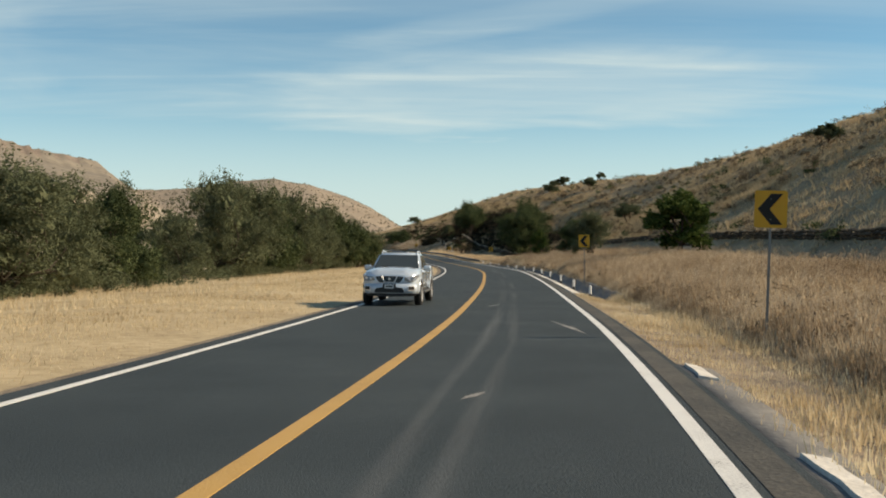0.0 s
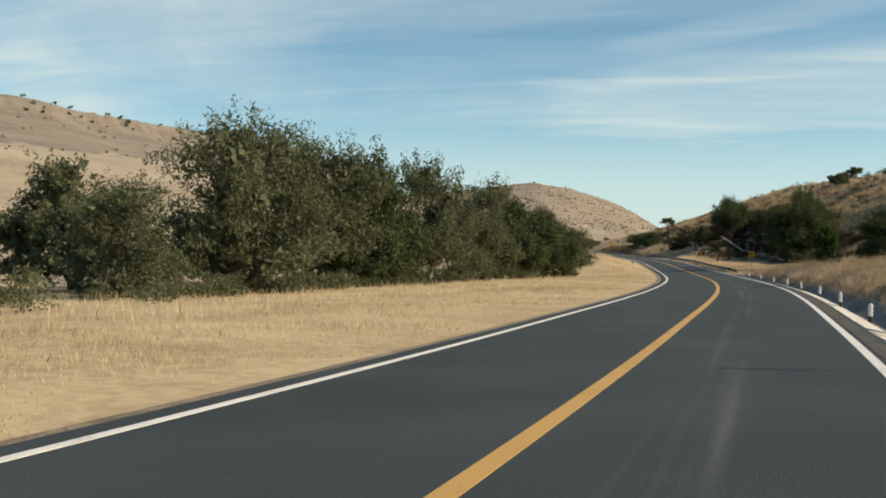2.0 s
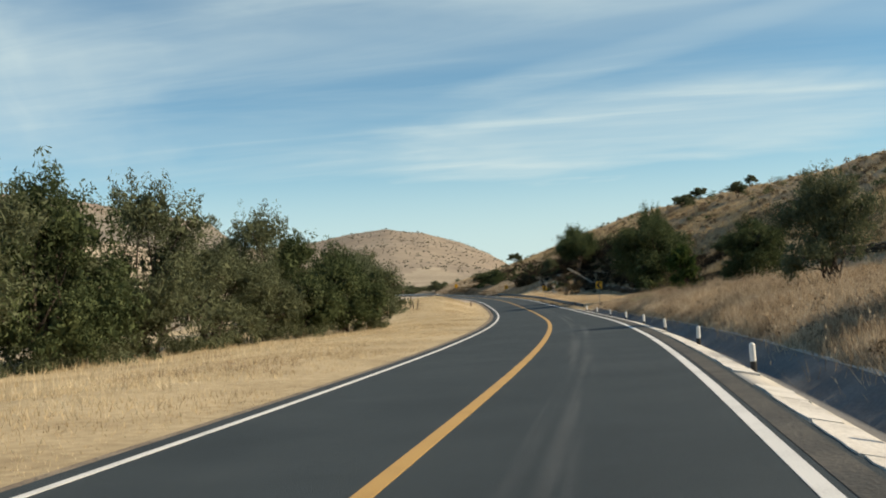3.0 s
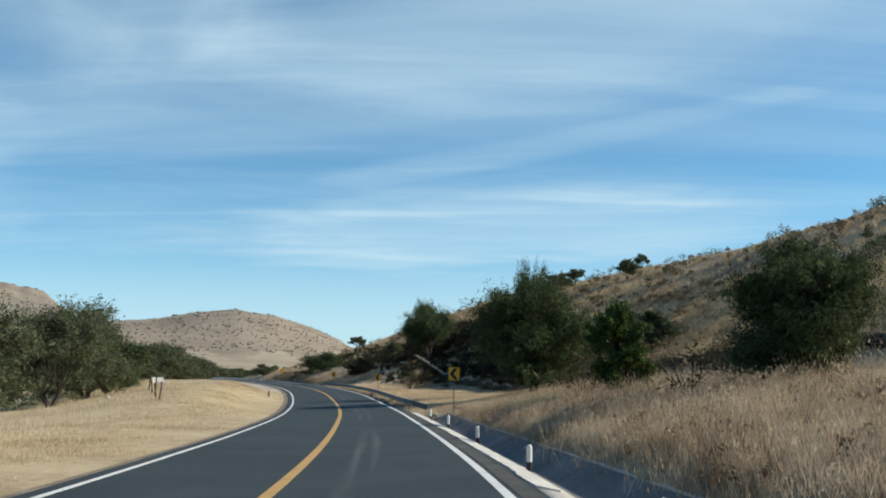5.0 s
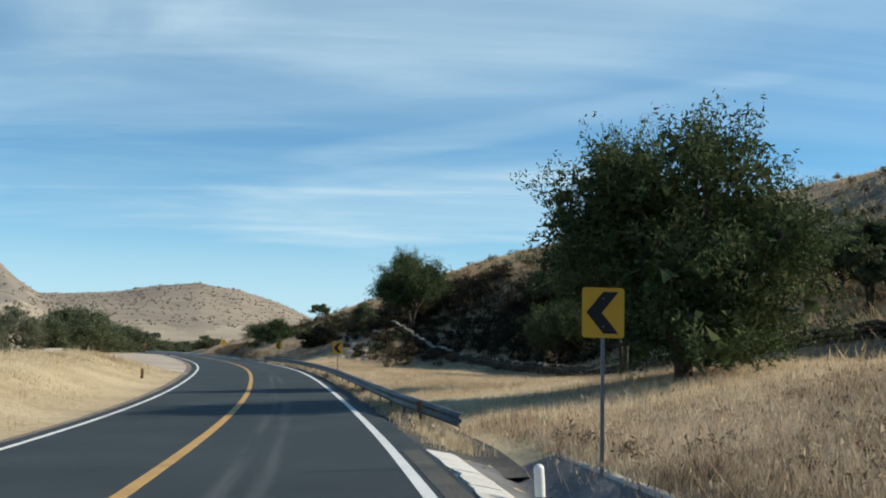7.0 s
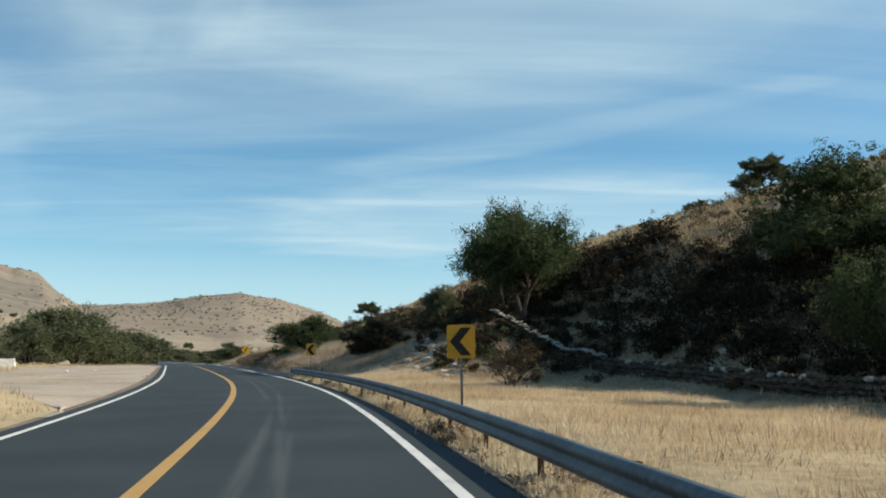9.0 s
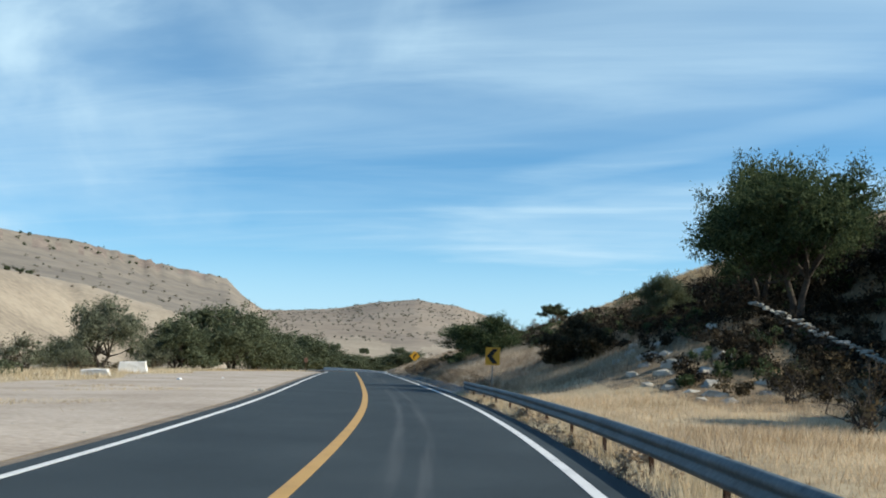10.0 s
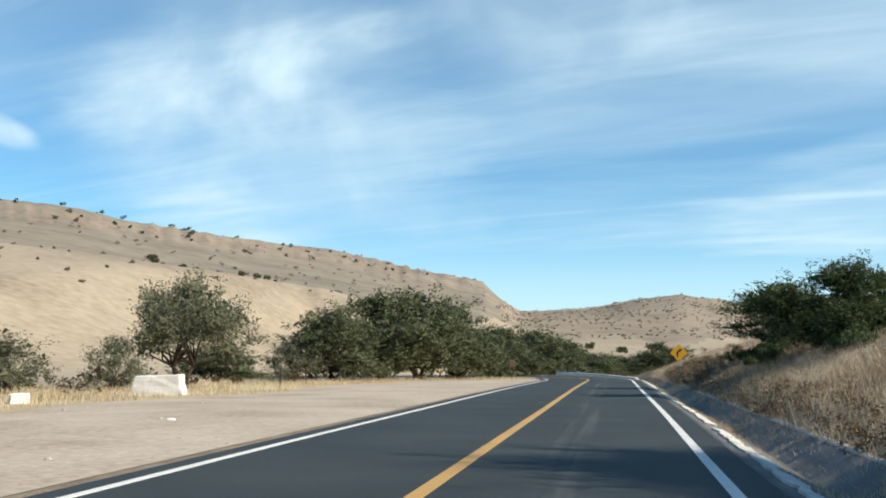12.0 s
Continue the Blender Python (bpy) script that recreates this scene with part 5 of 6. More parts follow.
# ------------------------------------------------------------------ guardrail
def guardrail(s0, s1, d):
    root = new("guardrail", None)
    prof = [(0.0, 0.584), (0.045, 0.566), (0.085, 0.519), (0.085, 0.483), (0.02, 0.435), (0.02, 0.40), (0.085, 0.352), (0.085, 0.317), (0.045, 0.269), (0.0, 0.25)]
    s = np.arange(s0, s1 + 0.1, 1.0)
    v, f = [], []
    n = len(prof)
    for i, q in enumerate(s):
        flare = 0.9 * max(0.0, 1 - (q - s0) / 6) ** 2 + 0.1 * max(0.0, 1 - (s1 - q) / 5) ** 2
        drop = 0.25 * max(0.0, 1 - (q - s0) / 5) ** 2
        for out, zz in prof:
            x, y, z = at_road(q, d + flare - out)
            v.append((float(x), float(y), float(z) + zz - drop - 0.05))
    for i in range(len(s) - 1):
        for k in range(n - 1):
            a = i * n + k
            f.append((a, a + 1, a + n + 1, a + n))
    me = mesh_of("beam", v, f, M["rail_steel"], True)
    beam = new("beam", me)
    beam.parent = root
    sol = beam.modifiers.new("thickness", "SOLIDIFY")
    sol.thickness = 0.006
    tagged(beam, "corrugated dull steel beam")
    first = None
    for q in np.arange(s0 + 1.5, s1, 3.81):
        x, y, z = ground(q, d + 0.13)
        zr = float(at_road(q, d)[2])
        if first is None:
            bm = box(bmesh.new(), -0.006, 0.006, -0.06, 0.06, -0.5, 0.56)
            box(bm, -0.05, 0.006, -0.06, -0.05, -0.5, 0.56)
            box(bm, -0.05, 0.006, 0.05, 0.06, -0.5, 0.56)
            box(bm, -0.11, -0.052, -0.05, 0.05, 0.28, 0.55)
            first = part("post", bm, M["rust_steel"], root, "rusty steel channel post")
            o = first
        else:
            o = new("post", first.data)
            o.parent = root
        o.matrix_basis = pose(float(x), float(y), zr - 0.05, 0, 0, heading(q))
    return tagged(root, "dull grey steel W-beam guardrail on rusty posts", "guardrail")


guardrail(143, 232, 4.7)


# ------------------------------------------------------------------ white blocks, rocks, litter
def rough_block(name, w, l, h, seed, mat, label, category, group=""):
    rng = random.Random(seed)
    bm = bmesh.new()
    bmesh.ops.create_cube(bm, size=1.0, matrix=Matrix.Diagonal((w, l, h, 1)))
    bmesh.ops.subdivide_edges(bm, edges=bm.edges[:], cuts=3, use_grid_fill=True)
    for v in bm.verts:
        v.co += Vector((rng.uniform(-1, 1) * 0.03 * w, rng.uniform(-1, 1) * 0.03 * l, rng.uniform(-1, 1) * 0.04 * h))
        v.co.z += h / 2
        if v.co.z > h * 0.6:
            v.co.x *= 0.95
    bmesh.ops.bevel(bm, geom=[e for e in bm.edges if e.calc_face_angle(0) > 1.0], offset=0.03, segments=1, affect="EDGES")
    ob = part(name, bm, mat)
    return tagged(ob, label, category, group)


for s, d, w, l, h, turn in ((273, -19.1, 2.3, 0.9, 1.0, 20), (256, -18.2, 1.9, 0.6, 0.5, 8), (262, -19.6, 0.7, 0.5, 0.45, 50), (230, -22, 0.9, 0.6, 0.5, 0)):
    ob = rough_block("white_block", w, l, h, int(s), M["whitewash"], "whitewashed concrete block lying at the edge of the gravel", "concrete block", "white blocks")
    p = spot(s, d, 0.08)
    ob.matrix_basis = pose(*p, 2, -2, turn)


def stone_mesh(seed, mat, flat=0.7):
    rng = random.Random(seed)
    bm = bmesh.new()
    bmesh.ops.create_icosphere(bm, subdivisions=1, radius=0.5)
    for v in bm.verts:
        v.co *= rng.uniform(0.75, 1.2)
        v.co.z *= flat
        v.co = Vector((max(-0.42, min(0.42, v.co.x)), max(-0.42, min(0.42, v.co.y)), max(-0.33, min(0.33, v.co.z))))
    me = bpy.data.meshes.new("stone")
    bm.to_mesh(me)
    bm.free()
    me.materials.append(mat)
    return me


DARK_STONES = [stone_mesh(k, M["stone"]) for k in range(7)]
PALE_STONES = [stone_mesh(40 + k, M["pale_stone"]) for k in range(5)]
rng = random.Random(5)
# rocks on the bank and by the road
for s, d, k in [(224.4, 24.3, 1.9), (223.4, 23.2, 0.9), (234.6, 22.8, 1.3), (234.5, 24.2, 1.1), (228.6, 15.2, 1.1), (227.4, 15.8, 1.3), (223.7, 16.0, 1.0), (209.1, 23.9, 1.0), (204.2, 23.1, 1.1), (215.5, 27.6, 1.2), (226.0, 14.4, 1.2), (228.4, 12.0, 0.9), (224.6, 12.4, 1.0), (225.5, 11.9, 0.8),
                (222.6, 16.8, 1.1), (221.5, 15.4, 0.8), (220.6, 17.4, 0.9), (230.2, 14.0, 0.9), (231.5, 16.8, 1.2), (233, 12.6, 0.8), (236, 14.2, 1.0), (239, 16.4, 1.1), (243, 12.2, 0.7), (199, 24.0, 0.7), (213.5, 24.5, 0.8), (218.5, 26.0, 0.9),
                (219.4, 13.2, 1.0), (220.8, 12.6, 0.8), (222.0, 13.6, 1.2), (223.2, 12.9, 0.9), (224.1, 14.0, 1.3), (225.4, 13.2, 1.0), (226.9, 13.0, 1.1), (227.8, 13.8, 1.4), (229.4, 12.9, 0.9), (230.8, 13.4, 1.1), (232.2, 14.4, 1.2), (234.4, 13.6, 0.9)]:
    o = new("rock", PALE_STONES[rng.randrange(5)])
    p = spot(s, d, 0.1 * k)
    o.matrix_basis = Matrix.LocRotScale(p, Euler((rng.uniform(-0.4, 0.4), rng.uniform(-0.4, 0.4), rng.uniform(0, 6))), (k * 1.2, k, k * 0.9))
    tagged(o, "pale grey weathered boulder on the dry bank", "rock", "boulders on the bank")
o = new("rock", PALE_STONES[2])
o.matrix_basis = Matrix.LocRotScale(spot(156, -16.9, -0.12), Euler((0.1, 0.2, 1.1)), (0.52, 0.44, 0.5))
tagged(o, "whitish boulder in the grass under the roadside trees", "rock")
for s, d, k in [(227, -4.35, 0.42), (226.3, -4.6, 0.3), (246, -11.8, 0.3), (236, -8, 0.18), (252, -9.5, 0.2), (262, -12.5, 0.22), (241, -6.2, 0.16), (268, -8, 0.16), (257, -15, 0.25), (249, -14, 0.2), (221, -7.2, 0.15), (232, -12.8, 0.2)]:
    o = new("rock", PALE_STONES[rng.randrange(5)])
    p = spot(s, d, 0.04 * k - 0.03)
    o.matrix_basis = Matrix.LocRotScale(p, Euler((rng.uniform(-0.3, 0.3), 0, rng.uniform(0, 6))), (k, k, k * 0.8))
    tagged(o, "small pale stone lying on the bare gravel", "rock", "stones on the gravel")


def pebbles(seed, n):
    rng = np.random.default_rng(seed)
    v, f = [], []
    for k in range(n):
        s, d = rng.uniform(200, 322), -4.5 - 10.5 * rng.uniform(0, 1) ** 1.2
        me = PALE_STONES[k % 5]
        q = 0.03 + 0.10 * rng.uniform(0, 1) ** 3
        m = Matrix.LocRotScale(spot(s, d, -0.02), Euler((0, 0, rng.uniform(0, 6))), (q, q, q * 0.7))
        off = len(v)
        v.extend(m @ p.co for p in me.vertices)
        f.extend(tuple(off + i for i in p.vertices) for p in me.polygons)
    tagged(new("pebbles", mesh_of("pebbles", v, f, M["pale_stone"])), "pale pebbles scattered over the bare lay-by", "pebbles", kind="stuff")


pebbles(3, 520)
blades("dry_grass", 18, 16000, 203, 232, lambda u, s: -7.2 - 6 * u, 0.05, 0.22, 0.03, M["straw"], "short trodden yellow grass on the lay-by", "grass", keep=lambda s, d, u: bumps(s, d, 0.5, 6.0) > 0.25, lean=1.0)


def plastic_bag(s, d, size, seed):
    rng = random.Random(seed)
    bm = bmesh.new()
    bmesh.ops.create_icosphere(bm, subdivisions=2, radius=0.5)
    for v in bm.verts:
        v.co *= rng.uniform(0.7, 1.15)
        v.co.z = max(-0.25, v.co.z * 0.55)
    ob = part("plastic_bag", bm, M["bag_white"])
    p = spot(s, d, -0.2 * size)
    ob.matrix_basis = Matrix.LocRotScale(p, Euler((0, 0, rng.uniform(0, 6))), (size * 1.3, size, size))
    tagged(ob, "crumpled white plastic bag lying on bare gravel", "litter", "litter on the lay-by")


for k, (s, d, size) in enumerate(((244.2, -10.6, 0.34), (251.5, -9.0, 0.2), (218.5, -14.2, 0.25))):
    plastic_bag(s, d, size, k)


# ------------------------------------------------------------------ dry stone wall
def stone_wall():
    root = new("stone_wall", None)
    tagged(root, "low dark dry-stone field wall crossing the grass and climbing the bank", "stone wall")
    route_s, route_d = [14, 150, 190, 214, 221, 226, 229.5], [22.5, 22.3, 22.0, 21.6, 21.2, 20.2, 19.0]
    rng = random.Random(9)
    count, rest_v, rest_f = 0, [], []
    s = 14.0
    while s < 229.5:
        d = float(np.interp(s, route_s, route_d))
        base = spot(s, d, 0.1)
        for row in range(4 if s > 186 else 3):
            for side in (-1, 1) if row < (3 if s > 186 else 2) else (0,):
                k = rng.uniform(0.32, 0.5)
                p = base + Vector((rng.uniform(-0.05, 0.05) + side * 0.16, rng.uniform(-0.1, 0.1), 0.10 + row * 0.235 + rng.uniform(-0.03, 0.03)))
                m = Matrix.LocRotScale(p, Euler((rng.uniform(-0.3, 0.3), rng.uniform(-0.3, 0.3), rng.uniform(0, 6))), (k, k * 1.15, k * 0.85))
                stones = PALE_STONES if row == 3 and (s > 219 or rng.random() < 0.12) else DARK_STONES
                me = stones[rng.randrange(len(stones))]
                if 190 < s < 229.5 and side < 1 and count < 295:
                    o = new("stone", me)
                    o.parent = root
                    o.matrix_basis = m
                    count += 1
                else:
                    off = len(rest_v)
                    rest_v.extend(m @ v.co for v in me.vertices)
                    rest_f.extend(tuple(off + i for i in q.vertices) for q in me.polygons)
        s += 0.40
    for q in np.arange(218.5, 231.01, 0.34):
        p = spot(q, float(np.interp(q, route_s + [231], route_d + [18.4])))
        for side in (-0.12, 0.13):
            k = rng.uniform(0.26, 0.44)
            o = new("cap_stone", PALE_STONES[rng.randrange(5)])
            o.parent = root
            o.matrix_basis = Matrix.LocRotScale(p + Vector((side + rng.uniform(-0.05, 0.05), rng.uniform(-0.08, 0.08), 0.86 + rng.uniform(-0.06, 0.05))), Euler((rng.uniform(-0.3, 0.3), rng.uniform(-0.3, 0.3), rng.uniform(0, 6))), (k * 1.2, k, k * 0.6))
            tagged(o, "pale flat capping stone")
    o = new("stones", mesh_of("stones", rest_v, rest_f, M["stone"]))
    o.parent = root
    tagged(o, "dark piled field stones", kind="stuff")


stone_wall()


# ------------------------------------------------------------------ parapet at the far bend
def parapet(s0, s1, d):
    s = np.arange(s0, s1 + 0.1, 1.5)
    prof = [(-0.15, -1.0), (-0.15, 0.85), (-0.12, 1.0), (0.12, 1.0), (0.15, 0.85), (0.15, -1.0)]
    v, f = [], []
    for q in s:
        h = float(np.interp(q, [s0, 338, s1], [0.12, 0.18, 0.36]))
        for o, zz in prof:
            x, y, z = at_road(q, d + o)
            v.append((float(x), float(y), float(z) + (zz * h if zz > 0 else -0.3)))
    n = len(prof)
    for i in range(len(s) - 1):
        f += [(i * n + k, i * n + k + 1, (i + 1) * n + k + 1, (i + 1) * n + k) for k in range(n - 1)]
    f += [tuple(range(n)), tuple(range((len(s) - 1) * n, len(s) * n))[::-1]]
    tagged(new("parapet", mesh_of("parapet", v, f, M["whitewash"])), "low whitewashed concrete parapet at the bend", "parapet")


parapet(319, 357, 4.35)


# ------------------------------------------------------------------ small posts on the left verge
def stake(name, s, d, h, r, lean, mat, label):
    bm = bmesh.new()
    tube(bm, (0, 0, -0.3), (0.01, 0, h * 0.6), r, r * 0.9, 8)
    tube(bm, (0.01, 0, h * 0.6), (0.0, 0.02, h), r * 0.92, r * 0.75, 8)
    ob = part(name, bm, mat)
    p = spot(s, d)
    ob.matrix_basis = pose(*p, lean, lean * 0.6, 30)
    return tagged(ob, label, "post")


stake("marker_post", 177.5, -5.8, 0.55, 0.09, 2, M["rust_steel"], "short dark marker post in pale grass")
for s, d, h, lean in ((150, -12.3, 1.25, 7), (151.8, -12.8, 1.05, -9), (154.5, -13.3, 1.3, 4), (158.5, -14.1, 1.2, -5), (163, -15.0, 1.25, 6)):
    stake("wooden_stake", s, d, h, 0.055, lean, M["bark"], "leaning weathered wooden stake in dry grass")
for k, s in enumerate((292, 299, 306, 313, 321)):
    stake("fence_post", s, -19.5 - 0.4 * k, 1.25, 0.05, 3 - 2 * k, M["bark"], "weathered wooden fence post behind the lay-by")

# ------------------------------------------------------------------ pickup
M["silver"] = plain("silver", (0.58, 0.67, 0.76), 0.26, 0.2, 0.05, 1.5, 0, 0.8)
M["dark_glass"] = plain("dark_glass", (0.05, 0.062, 0.066), 0.05, 0.0, 0.05)
M["black_plastic"] = plain("black_plastic", (0.02, 0.02, 0.021), 0.55)
M["chrome"] = plain("chrome", (0.70, 0.71, 0.72), 0.3, 0.55, 0.05)
M["rubber"] = plain("rubber", (0.022, 0.021, 0.02), 0.85, 0, 0.3, 8)
M["lamp_glass"] = plain("lamp_glass", (0.42, 0.45, 0.48), 0.05, 0.4, 0.4, 14)


def loft(bm, stations):
    rings = []
    for y, half in stations:
        pts = [(x, z) for x, z in half] + [(-x, z) for x, z in half[::-1] if x > 1e-6]
        rings.append([bm.verts.new((x, y, z)) for x, z in pts])
    n = len(rings[0])
    for a, b in zip(rings, rings[1:]):
        for i in range(n):
            j = (i + 1) % n
            bm.faces.new((a[i], a[j], b[j], b[i]))
    bm.faces.new(rings[0])
    bm.faces.new(rings[-1][::-1])
    bmesh.ops.recalc_face_normals(bm, faces=bm.faces)
    return bm


def panel(name, c, inset, mat, parent, label, out=0.008):
    """A pane on the quad c (four corners in order), shrunk by inset (u0, u1, v0, v1), standing a little proud."""
    c = [Vector(p) for p in c]
    nrm = (c[1] - c[0]).cross(c[3] - c[0]).normalized() * out
    u0, u1, v0, v1 = inset

    def at(u, v):
        return c[0].lerp(c[1], u).lerp(c[3].lerp(c[2], u), v) + nrm
    bm = bmesh.new()
    q = [bm.verts.new(at(u, v)) for u, v in ((u0, v0), (u1, v0), (u1, v1), (u0, v1))]
    f = bm.faces.new(q)
    r = bmesh.ops.extrude_face_region(bm, geom=[f])
    for v in r["geom"]:
        if isinstance(v, bmesh.types.BMVert):
            v.co -= nrm * 1.5
    bmesh.ops.recalc_face_normals(bm, faces=bm.faces)
    return part(name, bm, mat, parent, label)


def car_wheel(parent, x, y):
    side = 1 if x > 0 else -1
    hub = new("wheel", None)
    hub.parent = parent
    hub.matrix_basis = pose(x, y, 0.385)
    bm = bmesh.new()
    prof = [(0.25, 0.105), (0.33, 0.125), (0.375, 0.10), (0.385, 0.05), (0.385, -0.05), (0.375, -0.10), (0.33, -0.125), (0.25, -0.105)]
    n = 32
    rings = [[bm.verts.new((xx, r * math.cos(2 * math.pi * k / n), r * math.sin(2 * math.pi * k / n))) for r, xx in prof] for k in range(n)]
    for k in range(n):
        for i in range(len(prof)):
            j = (i + 1) % len(prof)
            bm.faces.new((rings[k][i], rings[k][j], rings[(k + 1) % n][j], rings[(k + 1) % n][i]))
    bmesh.ops.recalc_face_normals(bm, faces=bm.faces)
    part("tyre", bm, M["rubber"], hub, "black rubber tyre", True)
    bm = bmesh.new()
    tube(bm, (side * 0.02, 0, 0), (side * 0.045, 0, 0), 0.25, n=28)
    for k in range(12):
        a = 2 * math.pi * (k // 2) / 6 + (0.17 if k % 2 else -0.17)
        m = Matrix.Rotation(a, 4, "X") @ Matrix.Translation((side * 0.085, 0.14, 0)) @ Matrix.Diagonal((0.035, 0.21, 0.042, 1))
        bmesh.ops.create_cube(bm, size=1.0, matrix=m)
    lip = [Vector((side * 0.095, 0.245 * math.cos(2 * math.pi * k / 28), 0.245 * math.sin(2 * math.pi * k / 28))) for k in range(29)]
    for p, q in zip(lip, lip[1:]):
        tube(bm, p, q, 0.018, n=6)
    tube(bm, (side * 0.04, 0, 0), (side * 0.112, 0, 0), 0.06, n=16)
    part("rim", bm, M["chrome"], hub, "bright six-spoke alloy rim")


def pickup():
    root = new("pickup_truck", None)

    def half(hw, zb, zs, crown=0.03):
        return [(0, zb), (hw * 0.80, zb), (hw * 0.97, zb + 0.13), (hw, 0.72), (hw * 0.99, 0.80), (hw * 0.975, zs - 0.09), (hw * 0.91, zs), (hw * 0.6, zs + crown * 0.8), (0, zs + crown)]
    st = [(2.60, half(0.50, 0.52, 0.96)), (2.55, half(0.68, 0.46, 1.02)), (2.42, half(0.83, 0.40, 1.07, 0.05)), (2.2, half(0.91, 0.38, 1.12, 0.07)), (1.65, half(0.93, 0.40, 1.17, 0.08)), (1.2, half(0.93, 0.40, 1.185, 0.07)), (0.98, half(0.925, 0.40, 1.185, 0.05)),
          (0.9, half(0.92, 0.40, 1.15, 0)), (-1.08, half(0.92, 0.40, 1.15, 0)), (-1.12, half(0.915, 0.42, 1.20, 0)), (-2.58, half(0.91, 0.46, 1.21, 0)), (-2.66, half(0.88, 0.50, 1.18, 0))]
    body = part("body", loft(bmesh.new(), st), M["silver"], root, "silver painted body", True)
    # cab
    z0, z1 = 1.14, 1.675
    base = [(0.86, 1.08), (-0.86, 1.08), (-0.87, -1.14), (0.87, -1.14)]
    top = [(0.69, 0.18), (-0.69, 0.18), (-0.68, -0.86), (0.68, -0.86)]
    bm = bmesh.new()
    lo = [bm.verts.new((x, y, z0)) for x, y in base]
    hi = [bm.verts.new((x, y, z1)) for x, y in top]
    cap = [bm.verts.new((x * 0.86, y * 0.86 - 0.05, z1 + 0.045)) for x, y in top]
    for i in range(4):
        j = (i + 1) % 4
        bm.faces.new((lo[i], lo[j], hi[j], hi[i]))
        bm.faces.new((hi[i], hi[j], cap[j], cap[i]))
    bm.faces.new(cap)
    bm.faces.new(lo[::-1])
    bmesh.ops.recalc_face_normals(bm, faces=bm.faces)
    bmesh.ops.bevel(bm, geom=bm.edges[:], offset=0.06, segments=3, affect="EDGES")
    cab = part("cab", bm, M["silver"], root, "silver double cab", True)
    B = [Vector((x, y, z0)) for x, y in base]
    H = [Vector((x, y, z1)) for x, y in top]
    panel("windscreen", [B[1], B[0], H[0], H[1]], (0.045, 0.955, 0.13, 0.94), M["dark_glass"], cab, "dark tinted windscreen")
    panel("rear_window", [B[3], B[2], H[2], H[3]], (0.1, 0.9, 0.2, 0.9), M["dark_glass"], cab, "dark rear window")
    for a, b, c, d in ((B[0], B[3], H[3], H[0]), (B[2], B[1], H[1], H[2])):
        flip = a is B[2]
        for u0, u1 in ((0.10, 0.50), (0.54, 0.86)):
            if flip:
                u0, u1 = 1 - u1, 1 - u0
            panel("side_window", [a, b, c, d], (u0, u1, 0.16, 0.9), M["dark_glass"], cab, "dark side window")
    # bonnet panel with two soft ridges
    rows = [(2.49, 1.00, 0.03, 0.60), (2.44, 1.055, 0.05, 0.63), (2.2, 1.12, 0.07, 0.70), (1.65, 1.17, 0.08, 0.73), (1.2, 1.185, 0.07, 0.74), (1.06, 1.185, 0.055, 0.74)]
    bm = bmesh.new()
    grid = []
    for y, zs, crown, hw in rows:
        ring = []
        for u in (-1, -0.8, -0.66, -0.5, 0, 0.5, 0.66, 0.8, 1):
            ridge = 0.022 if abs(abs(u) - 0.66) < 0.02 else 0.0
            lift = -0.012 if abs(u) == 1 else 0.016
            ring.append(bm.verts.new((u * hw, y, zs + crown * (1 - 0.45 * (u * hw / 0.56) ** 2) + ridge + lift)))
        grid.append(ring)
    for p, q in zip(grid, grid[1:]):
        for i in range(8):
            bm.faces.new((p[i], p[i + 1], q[i + 1], q[i]))
    bmesh.ops.recalc_face_normals(bm, faces=bm.faces)
    part("bonnet", bm, M["silver"], root, "silver ridged bonnet", True)
    for sx in (-1, 1):
        part("wiper", tube(bmesh.new(), (sx * 0.08, 1.02, 1.235), (sx * 0.08 + 0.42, 0.92, 1.285), 0.012, n=6), M["black_plastic"], cab, "black wiper")
        part("sill", box(bmesh.new(), *((0.80, 0.925) if sx > 0 else (-0.925, -0.80)), -1.05, 1.15, 0.36, 0.47, 0.02), M["black_plastic"], root, "black sill")
    # nose
    bm = loft(bmesh.new(), [(2.632, [(0, 0.79), (0.30, 0.79), (0.37, 0.84), (0.44, 0.955), (0.40, 0.975), (0, 0.985)]), (2.54, [(0, 0.78), (0.33, 0.78), (0.41, 0.83), (0.48, 0.955), (0.44, 0.985), (0, 0.995)])])
    grille = part("grille", bm, M["black_plastic"], root, "black grille")
    for k in range(4):
        zz = 0.825 + 0.04 * k
        part("grille_bar", box(bmesh.new(), -0.33 - 0.02 * k, 0.33 + 0.02 * k, 2.628, 2.638, zz, zz + 0.012), M["rail_steel"], grille)
    bm = bmesh.new()
    for sx in (-1, 1):
        tube(bm, (sx * 0.25, 2.635, 0.985), (sx * 0.16, 2.65, 0.80), 0.017, n=8)
    tube(bm, (-0.16, 2.65, 0.80), (0.16, 2.65, 0.80), 0.012, n=8)
    part("grille_trim", bm, M["chrome"], root, "chrome V-shaped trim")
    part("badge", tube(bmesh.new(), (0, 2.635, 0.90), (0, 2.655, 0.90), 0.045, n=20), M["chrome"], root, "round chrome badge")
    bm = loft(bmesh.new(), [(2.635, [(0, 0.44), (0.56, 0.46), (0.60, 0.55), (0.57, 0.74), (0, 0.77)]), (2.50, [(0, 0.40), (0.78, 0.42), (0.83, 0.55), (0.82, 0.73), (0, 0.74)]), (2.2, [(0, 0.40), (0.90, 0.42), (0.935, 0.55), (0.925, 0.70), (0, 0.70)])])
    part("front_bumper", bm, M["silver"], root, "silver bumper", True)
